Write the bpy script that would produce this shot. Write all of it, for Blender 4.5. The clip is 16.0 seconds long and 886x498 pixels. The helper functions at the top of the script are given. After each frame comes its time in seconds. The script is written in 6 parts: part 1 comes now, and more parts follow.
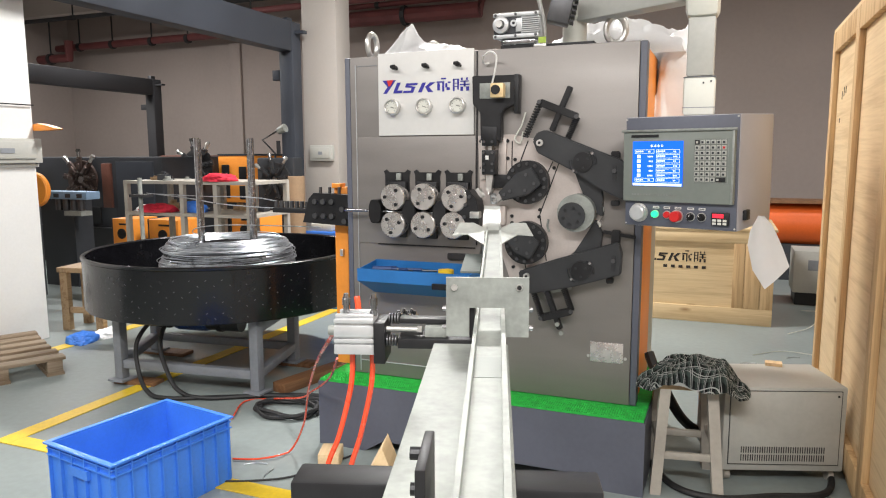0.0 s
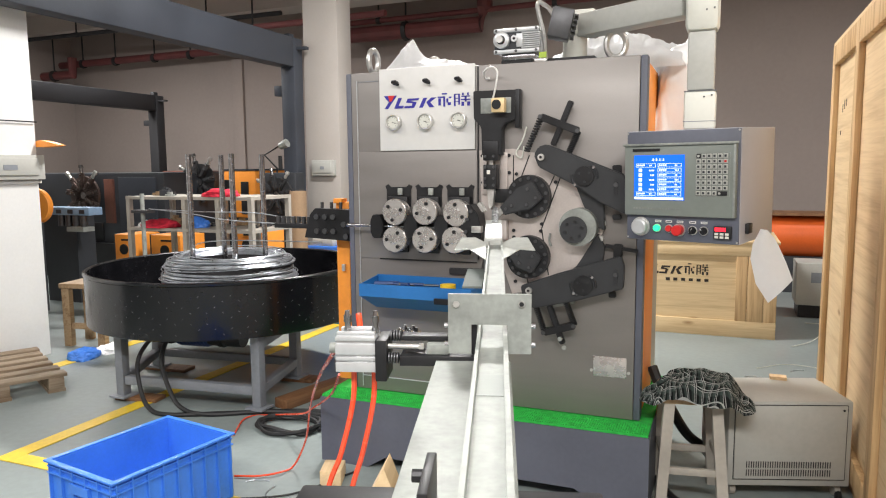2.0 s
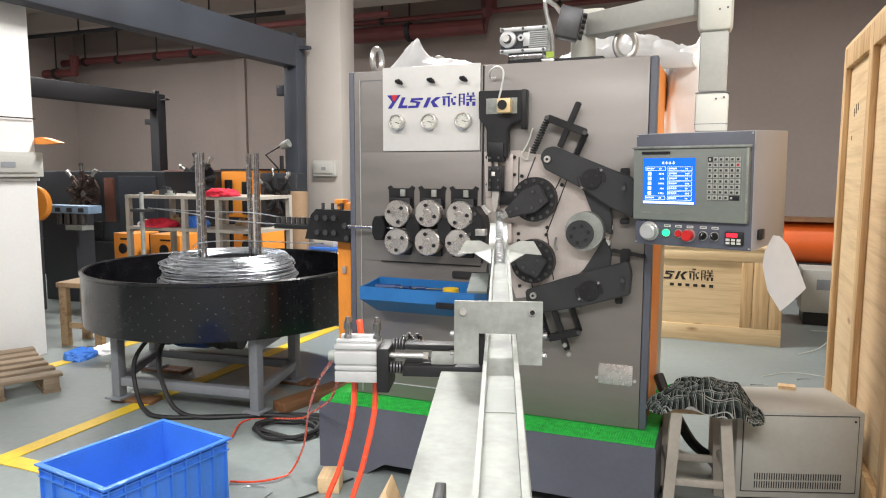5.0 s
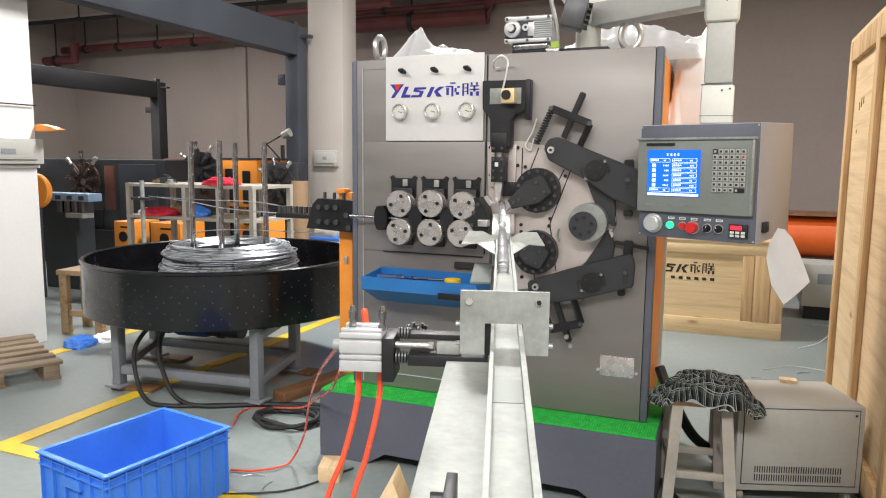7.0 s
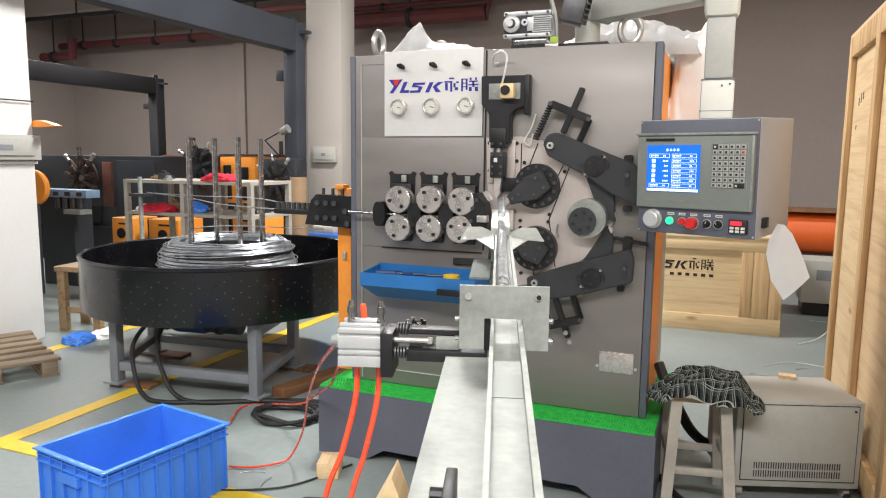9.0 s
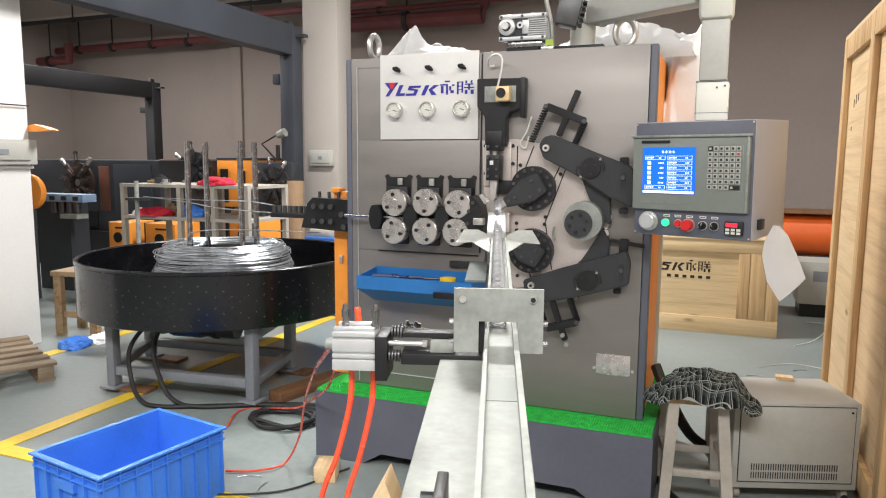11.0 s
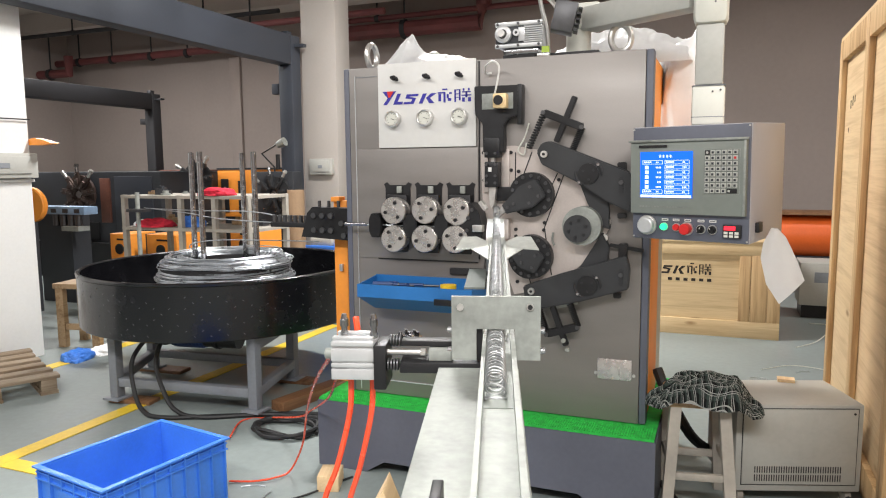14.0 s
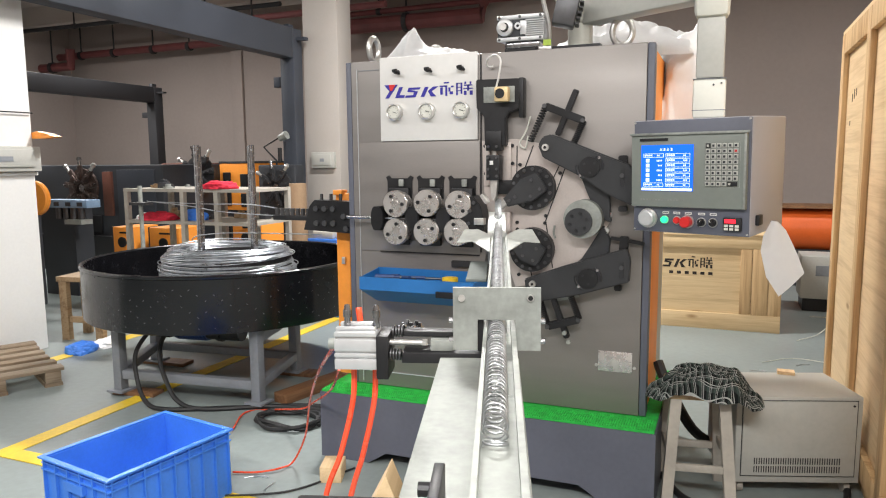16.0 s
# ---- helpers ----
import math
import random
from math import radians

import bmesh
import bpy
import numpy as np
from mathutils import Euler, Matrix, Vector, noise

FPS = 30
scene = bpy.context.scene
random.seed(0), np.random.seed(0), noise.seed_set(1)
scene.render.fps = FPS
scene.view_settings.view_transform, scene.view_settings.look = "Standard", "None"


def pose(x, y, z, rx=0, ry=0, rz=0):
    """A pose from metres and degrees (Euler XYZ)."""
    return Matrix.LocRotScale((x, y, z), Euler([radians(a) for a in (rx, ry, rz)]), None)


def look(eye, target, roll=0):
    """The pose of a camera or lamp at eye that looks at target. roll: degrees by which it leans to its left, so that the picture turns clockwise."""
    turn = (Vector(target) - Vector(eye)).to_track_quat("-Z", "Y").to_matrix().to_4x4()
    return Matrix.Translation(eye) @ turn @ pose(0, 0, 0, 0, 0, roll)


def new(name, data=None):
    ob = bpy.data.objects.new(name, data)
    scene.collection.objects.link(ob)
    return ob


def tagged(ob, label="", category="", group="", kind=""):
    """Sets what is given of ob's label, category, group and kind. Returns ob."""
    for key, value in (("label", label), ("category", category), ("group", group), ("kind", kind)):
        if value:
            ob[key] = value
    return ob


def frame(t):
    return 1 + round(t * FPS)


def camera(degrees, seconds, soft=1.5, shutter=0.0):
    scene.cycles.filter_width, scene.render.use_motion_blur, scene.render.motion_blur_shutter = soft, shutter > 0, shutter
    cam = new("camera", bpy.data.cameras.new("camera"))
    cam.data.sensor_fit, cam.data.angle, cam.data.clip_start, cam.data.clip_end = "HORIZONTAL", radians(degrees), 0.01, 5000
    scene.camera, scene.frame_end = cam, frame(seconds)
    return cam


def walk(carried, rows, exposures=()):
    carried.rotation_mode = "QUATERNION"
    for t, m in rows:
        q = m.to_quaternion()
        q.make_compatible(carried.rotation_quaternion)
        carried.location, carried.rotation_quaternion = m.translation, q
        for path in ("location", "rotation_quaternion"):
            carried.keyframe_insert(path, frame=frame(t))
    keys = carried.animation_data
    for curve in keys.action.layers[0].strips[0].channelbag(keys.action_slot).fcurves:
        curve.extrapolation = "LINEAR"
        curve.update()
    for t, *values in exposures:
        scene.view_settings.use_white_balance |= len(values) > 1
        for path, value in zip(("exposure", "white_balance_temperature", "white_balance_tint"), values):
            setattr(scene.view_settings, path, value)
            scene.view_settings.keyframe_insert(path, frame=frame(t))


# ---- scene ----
cam = camera(64.4, 16.0, soft=1.1)
PATH = [
    (0, (1.421, -2.527, 1.184), (0.685, -0.687, 0.918), -0.2),
    (0.5, (1.421, -2.526, 1.185), (0.687, -0.684, 0.926), -0.3),
    (1, (1.421, -2.529, 1.187), (0.681, -0.688, 0.94), -0.3),
    (1.5, (1.421, -2.528, 1.188), (0.678, -0.686, 0.953), -0.3),
    (2, (1.42, -2.523, 1.188), (0.677, -0.68, 0.96), -0.5),
    (2.5, (1.415, -2.51, 1.186), (0.68, -0.663, 0.966), -0.2),
    (3, (1.405, -2.495, 1.185), (0.664, -0.65, 0.972), -0.3),
    (3.5, (1.4, -2.482, 1.184), (0.657, -0.637, 0.977), -0.1),
    (4, (1.396, -2.471, 1.183), (0.651, -0.628, 0.964), -0.0),
    (6.3, (1.382, -2.479, 1.186), (0.645, -0.633, 0.961), 0.5),
    (6.5, (1.38, -2.47, 1.18), (0.641, -0.626, 0.951), 0.9),
    (7, (1.38, -2.47, 1.18), (0.637, -0.63, 0.934), 0.6),
    (7.5, (1.377, -2.467, 1.177), (0.629, -0.629, 0.925), 0.7),
    (8, (1.376, -2.467, 1.177), (0.63, -0.628, 0.927), 0.9),
    (8.5, (1.377, -2.467, 1.176), (0.636, -0.627, 0.924), 0.9),
    (9, (1.377, -2.464, 1.176), (0.638, -0.624, 0.921), 0.6),
    (11.5, (1.384, -2.461, 1.176), (0.654, -0.615, 0.931), 0.2),
    (12, (1.387, -2.461, 1.177), (0.657, -0.615, 0.931), -0.3),
    (12.5, (1.388, -2.461, 1.179), (0.656, -0.615, 0.941), -0.3),
    (13, (1.389, -2.461, 1.179), (0.652, -0.617, 0.946), -0.5),
    (13.5, (1.39, -2.465, 1.18), (0.651, -0.62, 0.952), -0.5),
    (14, (1.39, -2.465, 1.18), (0.651, -0.621, 0.951), -0.5),
    (14.5, (1.392, -2.469, 1.181), (0.653, -0.624, 0.952), -0.5),
    (15, (1.392, -2.47, 1.18), (0.654, -0.626, 0.949), -0.5),
    (15.5, (1.394, -2.473, 1.179), (0.649, -0.632, 0.938), -0.6),
    (16, (1.395, -2.477, 1.179), (0.652, -0.637, 0.932), -0.5),
]
walk(cam, [(t, look(eye, target, roll)) for t, eye, target, roll in PATH])

# ---- light ----
world = bpy.data.worlds.new("world")
scene.world = world
world.use_nodes = True
world.node_tree.nodes["Background"].inputs[0].default_value = (0.85, 0.92, 1.0, 1)
world.node_tree.nodes["Background"].inputs[1].default_value = 0.05
scene.view_settings.exposure = 0.55


def area_lamp(name, x, y, z, sx, sy, watts, colour=(1.0, 0.98, 0.955)):
    data = bpy.data.lights.new(name, "AREA")
    data.shape, data.size, data.size_y, data.energy, data.color = "RECTANGLE", sx, sy, watts, colour
    ob = new(name, data)
    ob.matrix_world = pose(x, y, z)
    return ob


# overhead lamps out of view; the first is placed from the reel's shadow
area_lamp("unseen_ceiling_lamp", -0.45, 1.75, 3.3, 1.0, 0.2, 130)
area_lamp("unseen_ceiling_lamp", -0.9, -3.4, 3.3, 2.4, 0.25, 62)
# unseen fill lamp, added to brighten the power unit and tall crate
area_lamp("unseen_ceiling_lamp", 1.9, -3.8, 3.3, 2.4, 0.25, 138)
area_lamp("unseen_ceiling_lamp", -2.1, -1.9, 3.3, 1.8, 0.25, 34)
# unseen fill lamp, added to brighten the back wall on the right
area_lamp("unseen_ceiling_lamp", 3.0, 3.6, 3.3, 2.4, 0.25, 30)
area_lamp("unseen_ceiling_lamp", 3.4, -1.6, 3.3, 0.25, 2.4, 75)
area_lamp("unseen_ceiling_lamp", -5.6, 3.2, 3.3, 2.4, 0.25, 125)
work = bpy.data.lights.new("work_lamp_light", "SPOT")
work.energy, work.spot_size, work.spot_blend, work.shadow_soft_size = 75, radians(19), 0.6, 0.03
new("work_lamp_light", work).matrix_world = look((0.83, -0.06, 1.62), (0.70, -0.30, 0.98))


# ---- materials ----
def material(name, colour, rough=0.5, metal=0.0, vary=0.12, scale=6.0, fine=60.0, bump=0.1, coat=0.0,
             stretch=(1, 1, 1), colour2=None, emit=0.0, per_piece=0.0):
    """Principled surface with two scales of colour variation, roughness wear and fine relief."""
    m = bpy.data.materials.new(name)
    m.use_nodes = True
    nt = m.node_tree
    n, link = nt.nodes, nt.links.new
    b = n["Principled BSDF"]
    b.inputs["Metallic"].default_value = metal
    b.inputs["Coat Weight"].default_value = coat
    tc = n.new("ShaderNodeTexCoord")
    mp = n.new("ShaderNodeMapping")
    mp.inputs["Scale"].default_value = stretch
    link(tc.outputs["Object"], mp.inputs["Vector"])
    big = n.new("ShaderNodeTexNoise")
    big.inputs["Scale"].default_value, big.inputs["Detail"].default_value = scale, 4
    small = n.new("ShaderNodeTexNoise")
    small.inputs["Scale"].default_value, small.inputs["Detail"].default_value = fine, 3
    for t in (big, small):
        link(mp.outputs["Vector"], t.inputs["Vector"])
    add = n.new("ShaderNodeMath")
    add.operation = "MULTIPLY_ADD"
    link(small.outputs["Fac"], add.inputs[0])
    add.inputs[1].default_value = 0.4
    link(big.outputs["Fac"], add.inputs[2])
    src = add.outputs[0]
    if per_piece:
        info = n.new("ShaderNodeObjectInfo")
        more = n.new("ShaderNodeMath")
        more.operation = "MULTIPLY_ADD"
        link(info.outputs["Random"], more.inputs[0])
        more.inputs[1].default_value = per_piece
        link(src, more.inputs[2])
        src = more.outputs[0]
    ramp = n.new("ShaderNodeValToRGB")
    c2 = colour2 or tuple(max(0, c * (1 - 2 * vary)) for c in colour)
    c1 = tuple(min(1, c * (1 + vary)) for c in colour)
    ramp.color_ramp.elements[0].position, ramp.color_ramp.elements[0].color = 0.4, (*c2, 1)
    ramp.color_ramp.elements[1].position, ramp.color_ramp.elements[1].color = 0.85 + per_piece * 0.6, (*c1, 1)
    link(src, ramp.inputs[0])
    link(ramp.outputs[0], b.inputs["Base Color"])
    rr = n.new("ShaderNodeMapRange")
    rr.inputs["From Min"].default_value, rr.inputs["From Max"].default_value = 0.3, 1.0
    rr.inputs["To Min"].default_value, rr.inputs["To Max"].default_value = max(0.03, rough - 0.1), min(1, rough + 0.12)
    link(src, rr.inputs["Value"])
    link(rr.outputs[0], b.inputs["Roughness"])
    if bump:
        bp = n.new("ShaderNodeBump")
        bp.inputs["Strength"].default_value, bp.inputs["Distance"].default_value = bump, 0.002
        link(small.outputs["Fac"], bp.inputs["Height"])
        link(bp.outputs[0], b.inputs["Normal"])
    if emit:
        b.inputs["Emission Color"].default_value = (*colour, 1)
        b.inputs["Emission Strength"].default_value = emit
    return m


def wood(name, pale, dark, axis=2, streak=1.0):
    """Sawn softwood: long grain along one axis, knots, faint blotches and pores."""
    m = bpy.data.materials.new(name)
    m.use_nodes = True
    n, link = m.node_tree.nodes, m.node_tree.links.new
    b = n["Principled BSDF"]
    tc, info = n.new("ShaderNodeTexCoord"), n.new("ShaderNodeObjectInfo")
    shift = n.new("ShaderNodeVectorMath")
    shift.operation = "ADD"
    link(tc.outputs["Object"], shift.inputs[0])
    link(info.outputs["Random"], shift.inputs[1])

    def tex(scale, detail, long, rough=.55):
        mp = n.new("ShaderNodeMapping")
        mp.inputs["Scale"].default_value = tuple(long if k == axis else 1.0 for k in range(3))
        link(shift.outputs[0], mp.inputs["Vector"])
        t = n.new("ShaderNodeTexNoise")
        t.inputs["Scale"].default_value, t.inputs["Detail"].default_value, t.inputs["Roughness"].default_value = scale, detail, rough
        t.inputs["Distortion"].default_value = .4
        link(mp.outputs[0], t.inputs["Vector"])
        return t.outputs["Fac"]

    def ramp(src, p0, c0, p1, c1):
        r = n.new("ShaderNodeValToRGB")
        for e, p, c in zip(r.color_ramp.elements, (p0, p1), (c0, c1)):
            e.position, e.color = p, (*c, 1)
        link(src, r.inputs[0])
        return r.outputs[0]

    def mixed(fac, a, c, how="MULTIPLY"):
        x = n.new("ShaderNodeMix")
        x.data_type, x.blend_type = "RGBA", how
        x.inputs[0].default_value = fac
        link(a, x.inputs[6])
        link(c, x.inputs[7])
        return x.outputs[2]

    grain, fine, blotch = tex(26, 5, .06), tex(120, 3, .03), tex(2.2, 3, .5)
    col = ramp(blotch, .3, tuple(.55 * p + .45 * d for p, d in zip(pale, dark)), .65, pale)
    col = mixed(.75 * streak, col, ramp(grain, .33, (.62, .52, .42), .52, (1, 1, 1)))
    col = mixed(.5 * streak, col, ramp(fine, .35, (.70, .62, .55), .55, (1, 1, 1)))
    mp = n.new("ShaderNodeMapping")
    mp.inputs["Scale"].default_value = tuple(.35 if k == axis else 1.0 for k in range(3))
    link(shift.outputs[0], mp.inputs["Vector"])
    v = n.new("ShaderNodeTexVoronoi")
    v.inputs["Scale"].default_value = 5.5
    link(mp.outputs[0], v.inputs["Vector"])
    col = mixed(.8, col, ramp(v.outputs["Distance"], .03, (.42, .28, .18), .10, (1, 1, 1)))
    link(col, b.inputs["Base Color"])
    b.inputs["Roughness"].default_value = .62
    bp = n.new("ShaderNodeBump")
    bp.inputs["Strength"].default_value, bp.inputs["Distance"].default_value = .2, .002
    link(grain, bp.inputs["Height"])
    link(bp.outputs[0], b.inputs["Normal"])
    return m


M = dict(
    floor=material("grey_floor_paint", (0.225, 0.26, 0.255), 0.5, vary=0.13, scale=1.1, fine=30, bump=0.05, coat=0.1),
    yellow_line=material("yellow_floor_paint", (0.72, 0.50, 0.03), 0.5, vary=0.12, scale=4),
    wall=material("taupe_wall", (0.36, 0.305, 0.28), 0.85, vary=0.05, scale=0.8, fine=20),
    ceiling=material("ceiling_plaster", (0.60, 0.54, 0.50), 0.9, vary=0.06, scale=0.7),
    white=material("white_wall_paint", (0.80, 0.80, 0.79), 0.7, vary=0.03, scale=1.5),
    beige=material("beige_pillar_paint", (0.44, 0.405, 0.375), 0.75, vary=0.04, scale=1.5),
    steel_face=material("grey_machine_plate", (0.245, 0.226, 0.214), 0.40, metal=0.35, vary=0.06, scale=2.0, fine=120, bump=0.04, stretch=(1, 1, 6)),
    blue_grey=material("blue_grey_paint", (0.105, 0.112, 0.145), 0.45, vary=0.08, scale=4),
    orange=material("orange_paint", (0.88, 0.31, 0.04), 0.45, vary=0.06, scale=3),
    green_mat=material("green_mat", (0.02, 0.42, 0.055), 0.8, vary=0.2, scale=40, fine=240, bump=0.5),
    black=material("black_oxide_steel", (0.022, 0.022, 0.024), 0.42, metal=0.4, vary=0.15, scale=9),
    dark_steel=material("dark_steel", (0.10, 0.10, 0.105), 0.4, metal=0.8, vary=0.15, scale=8),
    steel=material("machined_steel", (0.66, 0.65, 0.63), 0.33, metal=0.85, vary=0.14, scale=14, fine=160, bump=0.06),
    bright=material("bright_wire", (0.56, 0.59, 0.63), 0.3, metal=0.85, vary=0.15, scale=20),
    zinc=material("galvanised_sheet", (0.285, 0.30, 0.28), 0.5, metal=0.2, vary=0.2, scale=14, fine=90, bump=0.05),
    bracket=material("matte_green_grey_steel", (0.15, 0.17, 0.16), 0.75, vary=0.12, scale=12),
    # the same zinc made lighter: lamplight on wings and ramp put into the colour
    zinc_lit=material("lit_galvanised_sheet", (0.50, 0.52, 0.49), 0.45, metal=0.2, vary=0.14, scale=12, fine=80, bump=0.05),
    chrome=material("nickel_fitting", (0.36, 0.36, 0.37), 0.2, metal=1.0, vary=0.2, scale=40),
    spring=material("spring_steel", (0.40, 0.41, 0.42), 0.32, metal=0.75, vary=0.15, scale=30),
    roller=material("ground_roller_steel", (0.70, 0.67, 0.65), 0.25, metal=0.9, vary=0.09, scale=30, fine=300, bump=0.5),
    alu=material("anodised_aluminium", (0.60, 0.61, 0.62), 0.36, metal=0.45, vary=0.08, scale=8),
    drum=material("black_enamel", (0.006, 0.006, 0.0075), 0.2, vary=0.25, scale=9, fine=40, bump=0.15, coat=0.1),
    frame=material("grey_frame_paint", (0.22, 0.235, 0.26), 0.5, vary=0.1, scale=5),
    gantry=material("dark_blue_gantry_paint", (0.04, 0.046, 0.06), 0.5, vary=0.12, scale=2),
    gantry_black=material("black_gantry_paint", (0.022, 0.022, 0.025), 0.55, vary=0.12, scale=2),
    pipe=material("red_pipe_paint", (0.16, 0.045, 0.045), 0.5, vary=0.12, scale=4),
    plywood=wood("pine_plywood", (0.76, 0.57, 0.34), (0.62, 0.43, 0.24), 1, .55),
    plywood_h=wood("pine_plywood_panel", (0.76, 0.58, 0.34), (0.60, 0.42, 0.22), 0, .6),
    batten=wood("pine_batten", (0.68, 0.47, 0.25), (0.50, 0.31, 0.14), 2),
    old_wood=wood("worn_wood", (0.40, 0.28, 0.16), (0.20, 0.13, 0.07), 1, 1.2),
    grey_wood=wood("weathered_wood", (0.30, 0.235, 0.165), (0.15, 0.11, 0.075), 0, 1.2),
    tool_brown=material("oily_brown_steel", (0.12, 0.085, 0.075), 0.4, metal=0.4, vary=0.25, scale=18),
    card=material("brown_cardboard", (0.30, 0.20, 0.12), 0.85, vary=0.1, scale=6),
    brown_wood=wood("brown_timber", (0.26, 0.13, 0.06), (0.12, 0.06, 0.025), 1, 1.2),
    crate=material("blue_plastic", (0.055, 0.215, 0.74), 0.4, vary=0.08, scale=5, fine=90, bump=0.05),
    tray=material("blue_tray_plastic", (0.02, 0.15, 0.42), 0.4, vary=0.08, scale=6),
    psu=material("beige_grey_enamel", (0.445, 0.445, 0.415), 0.45, vary=0.06, scale=3),
    control=material("grey_green_enamel", (0.20, 0.22, 0.20), 0.42, vary=0.05, scale=5),
    control_side=material("mauve_grey_enamel", (0.41, 0.41, 0.46), 0.42, vary=0.04, scale=5),
    ivory=material("ivory_enamel", (0.66, 0.66, 0.60), 0.4, vary=0.04, scale=4),
    panel_white=material("white_panel", (0.70, 0.69, 0.67), 0.45, vary=0.03, scale=3),
    red=material("red_rubber_hose", (0.86, 0.085, 0.03), 0.24, vary=0.06, scale=10, coat=0.5),
    head=material("pale_ground_steel", (0.56, 0.50, 0.47), 0.4, metal=0.3, vary=0.07, scale=9, fine=140),
    slate=material("slate_black_steel", (0.034, 0.035, 0.038), 0.5, metal=0.2, vary=0.12, scale=9),
    brass=material("gold_sensor", (0.74, 0.55, 0.30), 0.4, metal=0.25, vary=0.06, scale=20),
    poly=material("white_plastic_film", (0.92, 0.92, 0.92), 0.4, vary=0.03, scale=6),
    paper=material("white_paper", (0.86, 0.85, 0.85), 0.8, vary=0.02, scale=8),
    red_cloth=material("red_cloth", (0.55, 0.02, 0.045), 0.9, vary=0.2, scale=20),
    blue_rail=material("pale_blue_paint", (0.22, 0.34, 0.50), 0.5, vary=0.1, scale=6),
    brown_red=material("rust_brown_paint", (0.17, 0.065, 0.045), 0.55, vary=0.2, scale=5),
    charcoal=material("charcoal_paint", (0.035, 0.038, 0.045), 0.5, vary=0.15, scale=4),
    shelf=material("cream_angle_iron", (0.40, 0.37, 0.325), 0.55, vary=0.1, scale=6),
    yellow=material("yellow_plastic", (0.85, 0.55, 0.03), 0.45, vary=0.05, scale=10),
    screen=material("blue_screen", (0.01, 0.13, 0.85), 0.2, vary=0.0, scale=3, bump=0, emit=0.5),
    screen_text=material("screen_text", (0.75, 0.9, 1.0), 0.3, vary=0.0, bump=0, emit=0.6),
    green_lamp=material("green_indicator", (0.02, 0.80, 0.25), 0.3, vary=0.0, bump=0, emit=1.3),
    red_lamp=material("red_display", (0.9, 0.02, 0.04), 0.3, vary=0.0, bump=0, emit=1.0),
    red_button=material("red_button", (0.60, 0.02, 0.02), 0.35, vary=0.05),
    blue_motor=material("blue_motor_paint", (0.02, 0.05, 0.16), 0.45, vary=0.12, scale=8),
    orange_red=material("orange_red_paint", (0.75, 0.13, 0.02), 0.45, vary=0.06, scale=3),
    dimple=material("dark_tread", (0.17, 0.17, 0.18), 0.3, metal=0.5, vary=0.1),
    label_green=material("yellow_green_label", (0.45, 0.62, 0.08), 0.5, vary=0.03),
    rubber=material("black_rubber", (0.015, 0.015, 0.016), 0.55, vary=0.2, scale=12),
)


# ---- mesh helpers ----
def box(bm, x0, y0, z0, x1, y1, z1, m=None, bevel=0.0):
    geo = bmesh.ops.create_cube(bm, size=1)
    vs = geo["verts"]
    for v in vs:
        v.co = Vector(((x0 + x1) / 2 + v.co.x * (x1 - x0), (y0 + y1) / 2 + v.co.y * (y1 - y0), (z0 + z1) / 2 + v.co.z * (z1 - z0)))
    if bevel:
        es = list({e for v in vs for e in v.link_edges})
        r = bmesh.ops.bevel(bm, geom=es, offset=bevel, segments=2, affect="EDGES", profile=0.5)
        vs = list({v for f in r["faces"] for v in f.verts} | {v for v in vs if v.is_valid})
    if m is not None:
        for v in vs:
            v.co = m @ v.co
    return vs


def rod(bm, a, b, r, n=12, r2=None, caps=True):
    a, b = Vector(a), Vector(b)
    q = (b - a).to_track_quat("Z", "Y").to_matrix().to_4x4()
    geo = bmesh.ops.create_cone(bm, cap_ends=caps, segments=n, radius1=r, radius2=r if r2 is None else r2, depth=(b - a).length)
    m = Matrix.Translation((a + b) / 2) @ q
    for v in geo["verts"]:
        v.co = m @ v.co
    return geo["verts"]


def prism(bm, pts, y0, y1, m=None):
    """Solid with an outline of (x, z) points, between y0 and y1."""
    a = [bm.verts.new((x, y0, z)) for x, z in pts]
    b = [bm.verts.new((x, y1, z)) for x, z in pts]
    fs = [bm.faces.new(a), bm.faces.new(b[::-1])]
    k = len(pts)
    for i in range(k):
        fs.append(bm.faces.new((a[(i + 1) % k], a[i], b[i], b[(i + 1) % k])))
    if m is not None:
        for v in a + b:
            v.co = m @ v.co
    return a + b


def sweep(bm, pts, r, n=8, closed=False):
    """Round bar along points."""
    pts = [Vector(p) for p in pts]
    k = len(pts)
    rings = []
    up = Vector((0, 0, 1))
    for i, p in enumerate(pts):
        a = pts[i - 1] if (i or closed) else p
        b = pts[(i + 1) % k] if (i < k - 1 or closed) else p
        t = (b - a).normalized()
        if abs(t.dot(up)) > 0.95:
            up = Vector((1, 0, 0)) if abs(t.x) < 0.9 else Vector((0, 1, 0))
        s = t.cross(up).normalized()
        u = s.cross(t).normalized()
        up = u
        rings.append([bm.verts.new(p + r * (math.cos(2 * math.pi * j / n) * s + math.sin(2 * math.pi * j / n) * u)) for j in range(n)])
    for i in range(k if closed else k - 1):
        A, B = rings[i], rings[(i + 1) % k]
        for j in range(n):
            bm.faces.new((A[j], A[(j + 1) % n], B[(j + 1) % n], B[j]))
    if not closed:
        bm.faces.new(rings[0][::-1])
        bm.faces.new(rings[-1])


